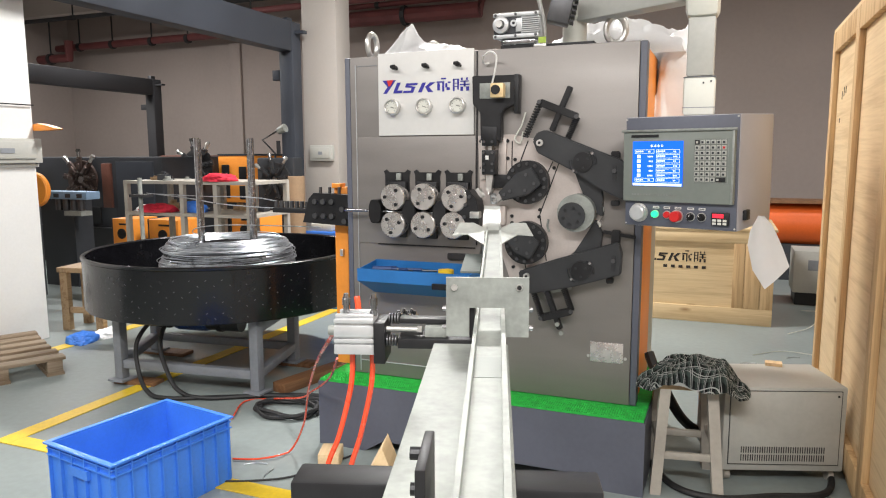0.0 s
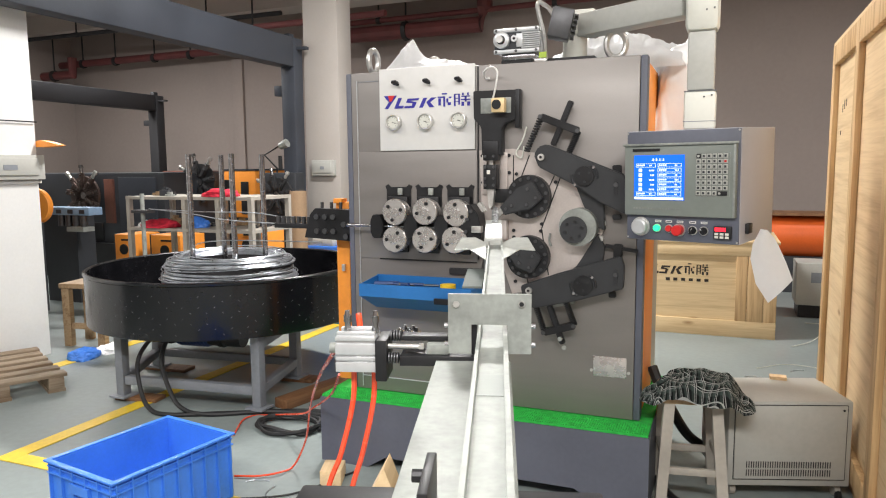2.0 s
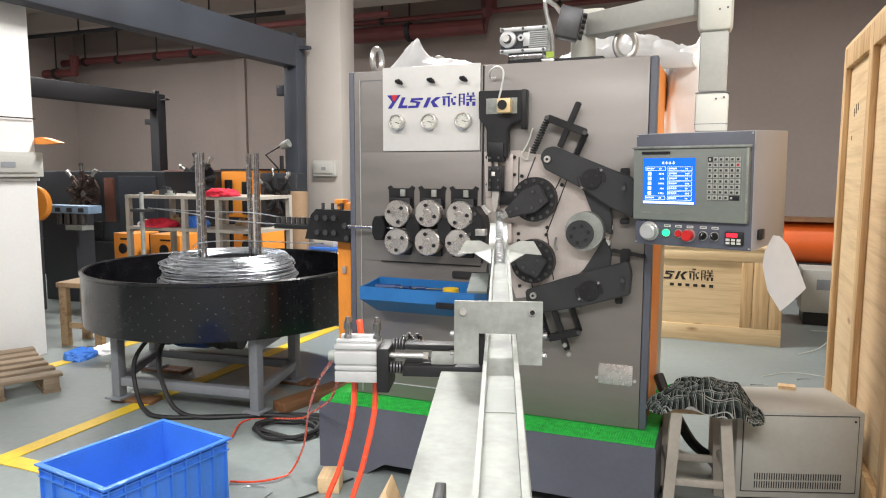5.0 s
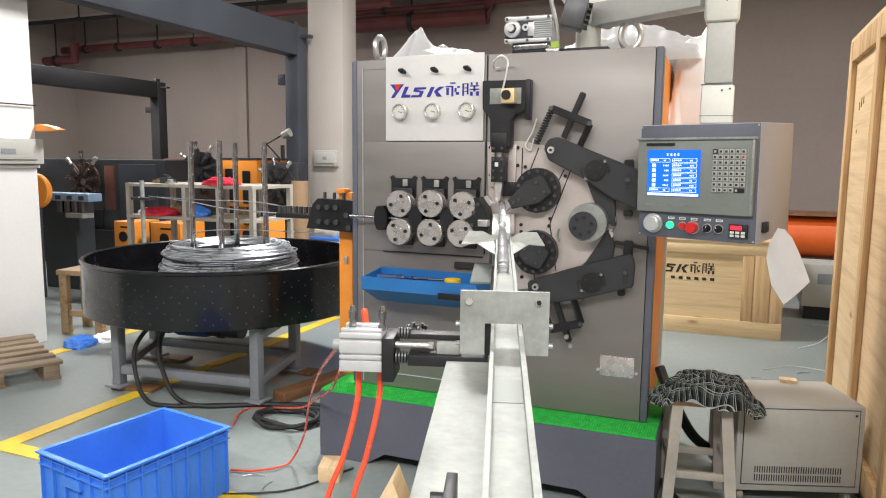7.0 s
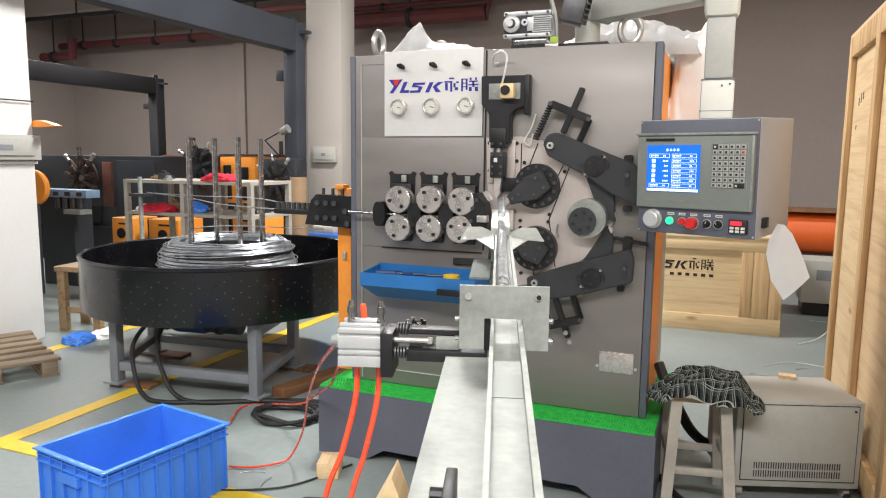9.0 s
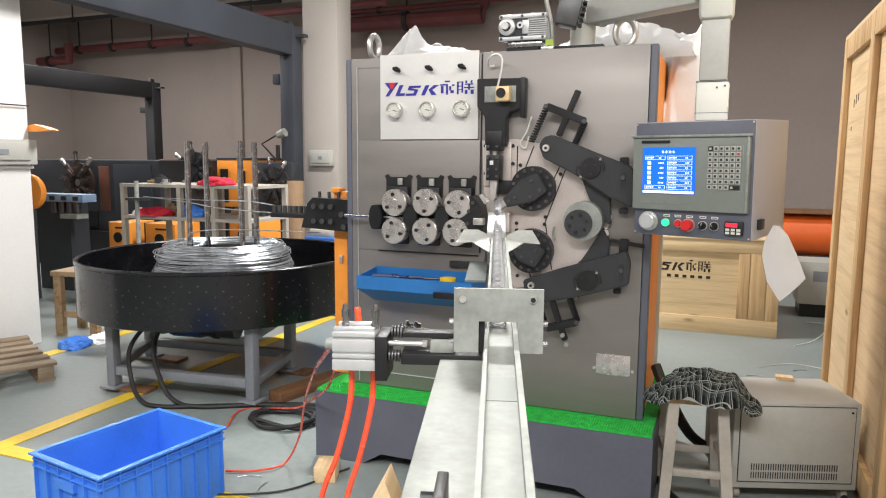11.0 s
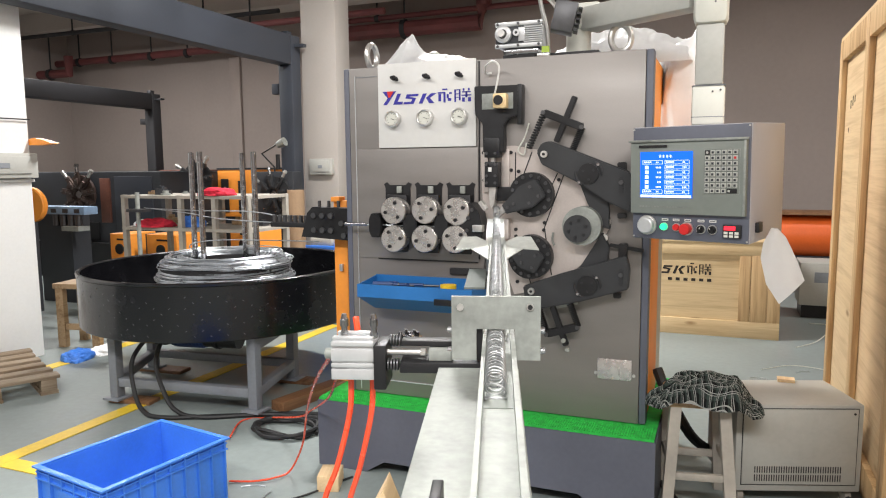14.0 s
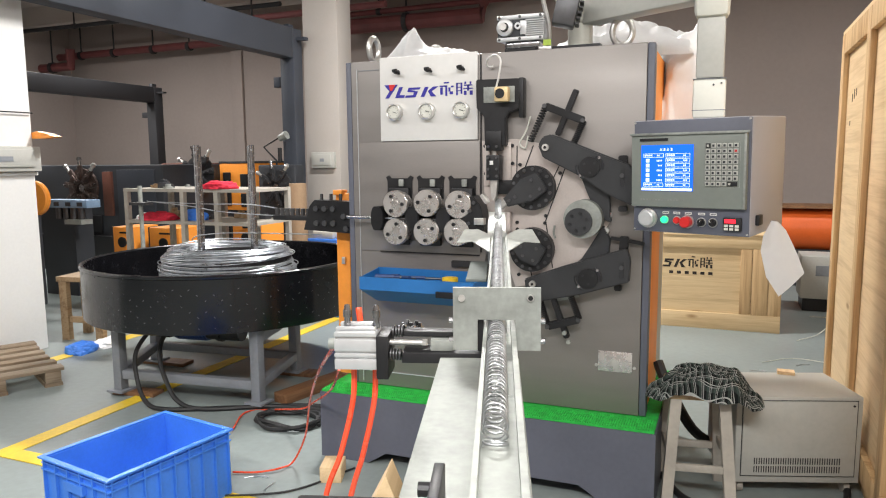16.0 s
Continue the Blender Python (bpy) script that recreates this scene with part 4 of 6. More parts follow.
part("sheet", bm, M["paper"], tg, smooth=60)
bm = bmesh.new()
sweep(bm, [(1.485, -.235, .995), (1.49, -.22, 1.005), (1.475, -.2, 1.003)], .003, 6)
part("clip", bm, M["red_button"], tg)

# ---- spring chute with gate and pneumatic cylinder ----
CH = pose(1.105, -1.575, 0.957, 0, 0, 17.4)
ch = thing("spring_chute", "galvanised sheet steel spring chute with flared wings", "chute", CH)
bm = bmesh.new()
prof = [(-.013, .012), (-.013, .0135), (-.0085, .0135), (-.0085, .0015), (.0218, .0015), (.0218, .0135), (.0275, .0135), (.0275, .012), (.0232, .012), (.0232, 0), (-.010, 0), (-.010, .012)]
SLOPE = radians(1.04)
prism(bm, prof, -.86, 1.1)
lowered = Matrix.Translation((0, 1.1, 0)) @ Matrix.Rotation(SLOPE, 4, "X") @ Matrix.Translation((0, -1.1, 0)) @ Matrix.Diagonal((1.07, 1, 1, 1))
bmesh.ops.transform(bm, matrix=lowered, verts=bm.verts)
part("channel", bm, M["zinc"], ch, "long galvanised channel")
# thin dark strip stands in for the shadow across the channel floor
bm = B(-.0083, -.235, .0017, .0215, -.16, .0022)
bmesh.ops.transform(bm, matrix=lowered, verts=bm.verts)
part("joint_strip", bm, M["control"], ch)
for s in (-1, 1):
    bm = bmesh.new()
    P = {k: bm.verts.new((s * x + .005, y, z)) for k, (x, y, z) in dict(A=(.024, 1.11, .005), B=(.020, .72, .005), C=(.073, 1.04, -.006), D=(.058, 1.14, .018), E=(.100, 1.14, .018), F=(.117, 1.03, -.008)).items()}
    bm.faces.new((P["A"], P["B"], P["C"], P["D"]))
    bm.faces.new((P["D"], P["C"], P["F"], P["E"]))
    bmesh.ops.recalc_face_normals(bm, faces=bm.faces)
    bmesh.ops.solidify(bm, geom=list(bm.faces), thickness=.0025)
    part("wing", bm, M["zinc_lit"], ch, "flared galvanised wing", smooth=15)
bm = bmesh.new()
prism(bm, [(0, 0), (.003, 0), (.003, .4), (0, .4)], -.028, .028, Matrix(((0, 1, 0, 0), (0, 0, 1, 0), (1, 0, 0, 0), (0, 0, 0, 1))))
for v in bm.verts:
    v.co = pose(0, 1.115, -.006, 7.0, 0, 0) @ v.co
part("ramp", bm, M["zinc_lit"], ch, "sloping bright feed ramp")
part("bracket", B(-.072, .70, -.062, -.0235, 1.0, -.056, bevel=.001), M["bracket"], ch)
for y in (.82, .94):
    bm = bmesh.new()
    rod(bm, (-.0235, y, -.06), (-.0185, y, -.06), .006, 10)
    part("bracket_bolt", bm, M["chrome"], ch)
part("bracket_bar", B(-.034, .86, -.09, -.0236, 1.56, -.063, bevel=.002), M["black"], ch)
part("bracket_web", B(-.0234, .95, -.075, .02, .98, -.005), M["frame"], ch)
part("support_sheet", B(-.073, -.82, -.048, .034, -.014, -.044, bevel=.001), M["zinc"], ch, "flat galvanised support sheet")
bm = bmesh.new()
prism(bm, [(-.056, -.037), (-.0225, -.037), (-.0225, .006), (.0295, .006), (.0295, -.037), (.0640, -.037), (.0640, .0505), (-.056, .0505)], .0, .006)
gt = part("gate_plate", bm, M["zinc"], ch, "grey steel gate plate with two screw holes")
bolts(gt, [(-.0441, .0359), (.0498, .0366)], -.0003, .005, .002, mat=M["steel"])
bolts(gt, [(.0498, .0366)], -.0025, .0035, .001, mat=M["black"])
part("gate_block", B(-.0222, .007, -.04, -.0145, .05, .005), M["black"], gt)
for z in (.002, -.026):
    for s in (-1, 1):
        bm = bmesh.new()
        rod(bm, (s * .06 + .004, .012, z), (s * .0665 + .004, .012, z), .0045, 8)
        part("side_bolt", bm, M["chrome"], gt)
cy = part("pneumatic_cylinder", B(-.2225, .0, -.067, -.1636, .045, -.012, bevel=.003), M["alu"], ch, "square aluminium pneumatic cylinder")
for z0, z1 in ((-.0195, -.0135), (-.0405, -.024), (-.0490, -.0435), (-.0665, -.0515)):
    part("profile_rib", B(-.2228, -.0032, z0, -.1634, -.0002, z1, bevel=.0008), M["alu"], cy)
for y0, y1 in ((.002, .012), (.033, .043)):
    part("profile_rib", B(-.2215, y0, -.0118, -.1646, y1, -.0075, bevel=.001), M["alu"], cy)
bm = bmesh.new()
rod(bm, (-.2227, .022, -.036), (-.236, .022, -.036), .008, 14)
part("rear_boss", bm, M["zinc"], cy)
part("end_plate", B(-.1632, -.006, -.0795, -.1462, .055, -.0175, bevel=.0015), M["black"], ch)
for x in (-.208, -.1665):
    bm = bmesh.new()
    rod(bm, (x, .02, -.012), (x, .02, -.004), .0058, 6)
    rod(bm, (x, .02, -.004), (x, .02, .004), .0046, 12)
    rod(bm, (x, .02, .004), (x, .02, .014), .0062, 12)
    rod(bm, (x, .02, .014), (x, .02, .0215), .0052, 12, r2=.0035)
    part("air_fitting", bm, M["chrome"], cy)
for z in (-.0305,):
    bm = bmesh.new()
    rod(bm, (-.146, .012, z), (-.10, .012, z), .0042, 14)
    rod(bm, (-.10, .012, z), (-.093, .012, z), .0055, 6)
    part("piston_rod", bm, M["steel"], ch)
for z, y in ((-.0185, .03), (-.0455, .004)):
    for i in range(4):
        bm = bmesh.new()
        rod(bm, (-.1445 + i * .0042, y, z), (-.1422 + i * .0042, y, z), .0085, 16)
        part("washer", bm, M["dark_steel"], ch)
part("guide_rail", B(-.128, .02, -.024, -.056, .045, -.0165, bevel=.001), M["black"], ch)
part("slide_bar", B(-.128, .0, -.057, -.0175, .05, -.042, bevel=.001), M["black"], ch)
part("slide_plate", B(-.0885, .008, -.0415, -.0565, .05, -.0255, bevel=.001), M["zinc"], ch)
bm = bmesh.new()
for i, (x, z) in enumerate(((-.136, -.014), (-.128, -.010), (-.119, -.014), (-.112, -.011), (-.104, -.014))):
    rod(bm, (x * .8 - .026, .06, z - .010), (x * .8 - .026 + .002 * (i % 2), .06, z + .001), .0028, 8)
    rod(bm, (x * .8 - .029, .055, z - .008), (x * .8 - .022, .065, z - .006), .0026, 8)
part("manifold", bm, M["chrome"], cy)
part("manifold_plate", B(-.14, .052, -.0285, -.095, .066, -.0225), M["black"], ch)
part("clamp_block", B(-.037, -.56, -.0435, -.0295, -.49, .018, bevel=.001), M["black"], ch)
for z in (.008, -.02):
    bm = bmesh.new()
    rod(bm, (-.046, -.51, z), (-.0375, -.51, z), .005, 10)
    part("clamp_bolt", bm, M["black"], ch)
part("cross_bar", B(-.16, -.44, -.085, .108, -.40, -.0525, bevel=.003), M["black"], ch, "black steel cross bar")
part("stand_post", B(-.02, -.435, -.957, .02, -.405, -.0855), M["black"], ch)
part("stand_foot", B(-.12, -.5, -.957, .12, -.34, -.945), M["black"], ch)
wp_ = thing("wooden_prop", "pale pointed timber prop standing under the chute", "timber", CH)
bm = bmesh.new()
prism(bm, [(-.125, -.957), (-.08, -.957), (-.08, -.115), (-.098, -.068), (-.125, -.12)], -.33, -.29)
part("post", bm, M["plywood"], wp_)

# ---- air hoses ----
def hose(name, pts, r, mat, label, world_pts=True):
    h = thing(name, label, "hose")
    bm = bmesh.new()
    sweep(bm, spline([CH @ Vector(p) if not world_pts else Vector(p) for p in pts], 10), r, 8)
    part("tube", bm, mat, h)


R1, R2 = "red pneumatic hose hanging from the cylinder", "red pneumatic hose looping over the floor"
hose("air_hose", [(-.2, .02, -.067), (-.203, .02, -.12), (-.223, .02, -.2), (-.25, .02, -.28), (-.285, .02, -.5), (-.29, .05, -.7), (-.2, .1, -.95)], .0043, M["red"], R1, False)
hose("air_hose", [(-.169, .02, -.067), (-.172, .02, -.12), (-.19, .02, -.2), (-.213, .02, -.28), (-.255, .02, -.5), (-.27, .06, -.7), (-.18, .12, -.95)], .0043, M["red"], R1, False)
hose("air_hose", [(-.195, .05, -.02), (-.196, .052, -.008), (-.198, .055, .004), (-.199, .057, .009)], .0048, M["red"], "short red pneumatic hose stub behind the cylinder", False)
hose("air_hose", [(-0.317, -0.403, .008), (-0.231, -0.372, .008), (-0.165, -0.321, .012), (-0.139, -0.261, .02), (-0.054, -0.3, 0.151), (0.102, -0.5, 0.37), (0.393, -0.9, 0.617), (0.778, -1.45, 0.867)], .004, M["red"], R2)
hose("air_hose", [(-0.599, -0.052, .006), (-0.684, 0.144, .006), (-0.61, 0.218, .006), (-0.273, 0.0, 0.127), (-0.146, -0.1, 0.202), (0.124, -0.4, 0.382), (0.398, -0.8, 0.598)], .004, M["red"], R2)

# ---- blue tool tray ----
tr = thing("tool_tray", "blue plastic tool tray hung on the machine front", "tray")
bm = bmesh.new()
x0, x1 = .118, .575
section = [(-.162, .702), (-.02, .632), (-.003, .632), (-.003, .765), (-.008, .765), (-.008, .660), (-.022, .660), (-.154, .722), (-.154, .750), (-.162, .750)]
prism(bm, section, x0, x1, Matrix(((0, 1, 0, 0), (1, 0, 0, 0), (0, 0, 1, 0), (0, 0, 0, 1))))
for a, b in ((x0, x0 + .004), (x1 - .004, x1)):
    prism(bm, [(-.1535, .7225), (-.0225, .6605), (-.0085, .6605), (-.0085, .762), (-.1535, .748)], a, b, Matrix(((0, 1, 0, 0), (1, 0, 0, 0), (0, 0, 1, 0), (0, 0, 0, 1))))
bmesh.ops.recalc_face_normals(bm, faces=bm.faces)
part("shell", bm, M["tray"], tr, smooth=None)
part("clip_bar", B(x0 + .315, -.172, .69, x1 + .0, -.1625, .712, bevel=.001), M["black"], tr)
for i, (a, b, r) in enumerate((((.10, -.09, .705), (.30, -.07, .708), .006), ((.13, -.12, .70), (.33, -.11, .702), .005), ((.15, -.05, .70), (.25, -.10, .71), .007), ((.2, -.08, .705), (.36, -.06, .705), .0045))):
    bm = bmesh.new()
    a, b = Vector(a) + Vector((.05, 0, .036)), Vector(b) + Vector((.05, 0, .036))
    rod(bm, a, b, r, 8)
    mid = Vector(a).lerp(Vector(b), .4)
    rod(bm, a, mid, r * 1.7, 8)
    hk = thing("hand_tool", "small dark steel hand tool lying in the tray", "tool", group="tools in the tray")
    part("shaft", bm, M["dark_steel"] if i % 2 else M["blue_motor"], hk)
bm = bmesh.new()
lathe(bm, [(0, .655), (.027, .655), (.027, .70), (.03, .70), (.03, .716), (0, .718)], 28, pose(.458, -.09, .037))
yj = thing("yellow_jar", "small jar with a yellow lid in the blue tray", "jar")
part("lid", bm, M["yellow"], yj)

# ---- wooden stool with plaid cloth ----
st = thing("stool", "grey-painted wooden stool with splayed legs", "stool", pose(1.322, .065, 0, 0, 0, 10))
part("seat", B(-.102, -.105, .372, .102, .105, .40, bevel=.006), M["old_wood"], st, "worn wooden seat")
for sx in (-1, 1):
    for sy in (-1, 1):
        bm = bmesh.new()
        vs = box(bm, -.018, -.018, 0, .018, .018, .374)
        for v in vs:
            k = 1 - v.co.z / .374
            v.co.x += sx * (.078 + .027 * k)
            v.co.y += sy * (.082 + .04 * k)
        part("leg", bm, M["shelf"], st)
for sy in (-1, 1):
    bm = bmesh.new()
    box(bm, -.092, sy * .11 - .008, .125, .092, sy * .11 + .008, .15, None, .002)
    part("rung", bm, M["shelf"], st)
    bm = bmesh.new()
    box(bm, sy * .094 - .008, -.095, .16, sy * .094 + .008, .095, .185, None, .002)
    part("rung", bm, M["shelf"], st)

pm = bpy.data.materials.new("plaid_cloth")
pm.use_nodes = True
nt = pm.node_tree
b = nt.nodes["Principled BSDF"]
b.inputs["Roughness"].default_value = .9
uv = nt.nodes.new("ShaderNodeUVMap")
sep = nt.nodes.new("ShaderNodeSeparateXYZ")
nt.links.new(uv.outputs[0], sep.inputs[0])


def nmath(op, a, b_=None):
    n = nt.nodes.new("ShaderNodeMath")
    n.operation = op
    for i, v in enumerate((a, b_)):
        if v is None:
            continue
        if isinstance(v, (int, float)):
            n.inputs[i].default_value = v
        else:
            nt.links.new(v, n.inputs[i])
    return n.outputs[0]


def stripes(axis, freq, width, shift=0.0):
    return nmath("LESS_THAN", nmath("FRACT", nmath("ADD", nmath("MULTIPLY", sep.outputs[axis], freq), shift)), width)


line = nmath("MAXIMUM", nmath("MAXIMUM", stripes(0, 17, .07), stripes(1, 12, .07)), nmath("MAXIMUM", stripes(0, 17, .05, .2), stripes(1, 12, .05, .2)))
wide = nmath("MULTIPLY", nmath("ADD", stripes(0, 17, .4, .55), stripes(1, 12, .4, .55)), .5)
mix = nt.nodes.new("ShaderNodeMix")
mix.data_type = "RGBA"
mix.inputs[6].default_value, mix.inputs[7].default_value = (.006, .008, .009, 1), (.07, .10, .09, 1)
nt.links.new(wide, mix.inputs[0])
mix2 = nt.nodes.new("ShaderNodeMix")
mix2.data_type = "RGBA"
mix2.inputs[7].default_value = (.55, .57, .55, 1)
nt.links.new(line, mix2.inputs[0])
nt.links.new(mix.outputs[2], mix2.inputs[6])
nt.links.new(mix2.outputs[2], b.inputs["Base Color"])
M["plaid"] = pm


def cloth_heap(cx, cy, cz, sx, sy, sz, ang):
    bm = bmesh.new()
    uvl = bm.loops.layers.uv.new("UVMap")
    N = 96
    g = []
    m = pose(cx, cy, cz, 0, 0, ang)
    for j in range(N + 1):
        row = []
        for i in range(N + 1):
            u, v = 2 * i / N - 1, 2 * j / N - 1
            d = max(abs(u), abs(v))
            r = math.hypot(u, v)
            k = d / r if r else 1
            x, y = u * k, v * k
            q = Vector((x * 1.5, y * 2.2, 1.3))
            q2 = Vector((x * 1.3 + y * .8, y * 3.4 - x * .9, .7))
            fold = 1 - 1.6 * abs(noise.noise(q2 + Vector((.7 * noise.noise(q), .7 * noise.noise(q + Vector((5, 0, 0))), 0))))
            rr = min(1, math.hypot(x, y))
            roll = abs(math.sin(2.6 * y + 1.1 * x + 1.5 * noise.noise(Vector((x * 1.6, y * 1.2, 9))))) ** .7
            h = math.sqrt(max(0, 1 - rr ** 2.6)) * (.34 + .42 * fold + .42 * roll) + .12 * noise.noise(q * 2.2)
            edge = 1 + .22 * noise.noise(Vector((math.atan2(y, x) * 1.3, 2.2, 0)))
            over = max(0, abs(x) * sx * edge - .10)
            side = max(0, abs(y) * sy * edge - .09)
            drop = min(over, .05) * (.9 if x > 0 else .75) + .8 * side
            row.append(bm.verts.new(m @ Vector((x * sx * edge - math.copysign(over * .15, x), y * sy * edge, max(.001, h * sz) - drop))))
        g.append(row)
    for j in range(N):
        for i in range(N):
            f = bm.faces.new((g[j][i], g[j][i + 1], g[j + 1][i + 1], g[j + 1][i]))
            for lp, (a, c) in zip(f.loops, ((i, j), (i + 1, j), (i + 1, j + 1), (i, j + 1))):
                w = .06 * noise.noise(Vector((a * .06, c * .06, 3)))
                lp[uvl].uv = (a / N + w, c / N - w)
    bmesh.ops.solidify(bm, geom=list(bm.faces), thickness=.002)
    return solid("plaid_cloth", bm, M["plaid"], "crumpled black and white plaid cloth heaped on the stool", "cloth", kind="thing", smooth=180)


cloth_heap(1.352, .03, .400, .205, .112, .070, 3)

# ---- power unit ----
pu = thing("power_unit", "beige-grey metal power unit with vent slots on castors", "power unit", pose(1.455, 0.093, 0, 0, 0, 19.2))
part("body", B(0, 0, 0.047, .43, .29, .36, bevel=.006), M["psu"], pu)
part("door", B(.022, -.006, .075, .408, -.0005, .345, bevel=.002), M["psu"], pu)
for a in ((.020, -.004, .346, .410, -.0004, .3475), (.020, -.004, .0725, .410, -.0004, .074), (.0200, -.004, .0745, .0212, -.0004, .3455), (.409, -.004, .0745, .4102, -.0004, .3455)):
    part("door_gap", B(*a), M["gantry_black"], pu)
for r in range(2):
    for i in range(36):
        part("vent_slot", B(.064 + i * .0083, -.0075, .088 + r * .03, .0672 + i * .0083, -.0062, .111 + r * .03), M["gantry_black"], pu)
bolts(pu, [(.395, .33)], -.006, .004, .003)
for x in (.03, .4):
    for y in (.04, .27):
        bm = bmesh.new()
        rod(bm, (x - .01, y, .022), (x + .01, y, .022), .022, 16)
        c = part("castor", bm, M["shelf"], pu)
        part("fork", B(x - .014, y - .008, .03, x + .014, y + .012, .0545), M["zinc"], c)
for k in range(5):
    bm = bmesh.new()
    r = .012 + k * .010
    sweep(bm, [(-.001, .15 + r * math.cos(a), .25 + r * math.sin(a)) for a in [2 * math.pi * i / 24 for i in range(24)]], .0025, 6, closed=True)
    part("fan_grille", bm, M["black"], pu)
hose("cable", [(1.17, .3, .40), (1.2, .27, .34), (1.24, .3, .25), (1.32, .33, .12), (1.45, .42, .03), (1.5, .5, .025)], .02, M["rubber"], "thick black corrugated cable behind the stool")
hose("cable", [(1.18, .2, .012), (1.3, -.02, .012), (1.45, -.06, .012), (1.62, .02, .012), (1.8, .12, .012), (1.84, .4, .012)], .012, M["rubber"], "black power cable on the floor")

# ---- blue crate ----
cr = thing("plastic_crate", "open blue plastic stacking crate on the floor", "crate", pose(-0.418, -0.745, 0, 0, 0, -9.2))
CW, CL, CHT = .180, .239, .2396
bm = bmesh.new()
for a in ((-CW + .012, -CL + .012, .0, CW - .012, CL - .012, .006),):
    box(bm, *a)
part("bottom", bm, M["crate"], cr)
for s in (-1, 1):
    for nm, ax in (("long_side", 0), ("short_side", 1)):
        bm = bmesh.new()
        h = CL if ax == 0 else CW
        o = CW if ax == 0 else CL
        def put(u0, v0, z0, u1, v1, z1):
            if ax == 0:
                box(bm, min(s * v0, s * v1), u0, z0, max(s * v0, s * v1), u1, z1)
            else:
                box(bm, u0, min(s * v0, s * v1), z0, u1, max(s * v0, s * v1), z1)
        put(-h + .01, o - .016, .0065, h - .01, o - .012, CHT - .0005)
        p = part(nm, bm, M["crate"], cr)
        bm = bmesh.new()
        e = h + .004 if ax == 0 else h - .0145
        put(-e, o - .014, CHT, e, o + .004, CHT + .006)
        e = h - .002 if ax == 0 else h - .012
        put(-e, o - .0115, CHT - .038, e, o - .002, CHT - .033)
        put(-e, o - .0115, CHT - .016, e, o - .004, CHT - .012)
        part("rim", bm, M["crate"], p)
        n = 9 if ax == 0 else 6
        for i in range(n):
            bm = bmesh.new()
            u = -h + .015 + (2 * h - .03) * i / (n - 1)
            put(u - .002, o - .0118, .01, u + .002, o - .001, CHT - .0005)
            part("rib", bm, M["crate"], p)
        if ax == 1:
            bm = bmesh.new()
            put(-.05, o - .0118, CHT - .075, .05, o + .002, CHT - .045)
            part("grip", bm, M["crate"], p)

# ---- shipping crates ----
c1 = thing("wooden_crate", "tall pale pine plywood shipping crate with battens", "shipping crate")
CT = 1.735
part("side_panel", B(1.885, -0.9, 0.06, 1.9, 1.30, CT), M["plywood"], c1)
part("end_panel", B(1.9005, 1.28, 0.06, 3.2, 1.298, CT), M["plywood"], c1)
part("lid", B(1.866, -0.92, CT + .001, 3.2, 1.32, CT + .02, bevel=.002), M["plywood"], c1)
part("near_panel", B(1.9005, -0.9, 0.06, 3.2, -.885, CT), M["plywood"], c1)
for y0, y1 in ((1.225, 1.30), (.575, .655), (-.085, -.005), (-.7, -.62)):
    part("batten", B(1.862, y0, .06, 1.8845, y1, CT, bevel=.002), M["batten"], c1)
for ya, yb in ((.6555, 1.2245), (-.0045, .5745), (-.6195, -.0855)):
    part("batten", B(1.862, ya, 1.645, 1.8845, yb, CT, bevel=.002), M["batten"], c1)
    part("batten", B(1.862, ya, .06, 1.8845, yb, .15, bevel=.002), M["batten"], c1)
part("skid", B(1.88, -.9, 0, 1.97, 1.27, .0595), M["batten"], c1)
part("skid", B(3.0, -.9, 0, 3.1, 1.27, .0595), M["batten"], c1)
for k, (y, z, h) in enumerate(((1.10, 1.30, .02), (1.07, 1.40, .035), (1.02, 1.41, .04), (.97, 1.42, .03))):
    part("print_bar", B(1.8835, y, z + .02, 1.8848, y + .012, z + .02 + h), M["stencil"], c1)
c2 = thing("wooden_crate", "low pine plywood shipping crate with stencilled lettering", "shipping crate")
part("front_panel", B(0.75, 2.705, 0.06, 1.755, 2.72, 0.64), M["plywood_h"], c2)
part("box", B(0.75, 2.7205, 0.06, 1.755, 3.5, 0.645), M["plywood"], c2)
# the piece from x 1.50 to 1.57 is shade built as a batten
for a in ((.75, 2.688, .57, 1.76, 2.7045, .655), (.75, 2.688, .0, 1.76, 2.7045, .115), (1.50, 2.69, .1155, 1.57, 2.7045, .5695), (1.575, 2.688, .1155, 1.675, 2.7045, .5695), (1.68, 2.69, .1155, 1.76, 2.7045, .5695)):
    part("batten", B(*a, bevel=.002), M["batten"] if a[2] > .1 and a[5] < .57 else M["plywood_h"], c2)
part("lid", B(.74, 2.68, .6555, 1.77, 3.51, .672, bevel=.002), M["plywood_h"], c2)
part("skid", B(.8, 2.75, 0, 1.7, 2.85, .0595), M["batten"], c2)
part("skid", B(.8, 3.3, 0, 1.7, 3.4, .0595), M["batten"], c2)
logo(c2, (.88, .425), .158, .08, 2.7045, (M["stencil"], M["stencil"]))
for i in range(6):
    part("print_bar", B(1.035 + i * .052, 2.703, .378, 1.062 + i * .052, 2.7046, .398), M["stencil"], c2)

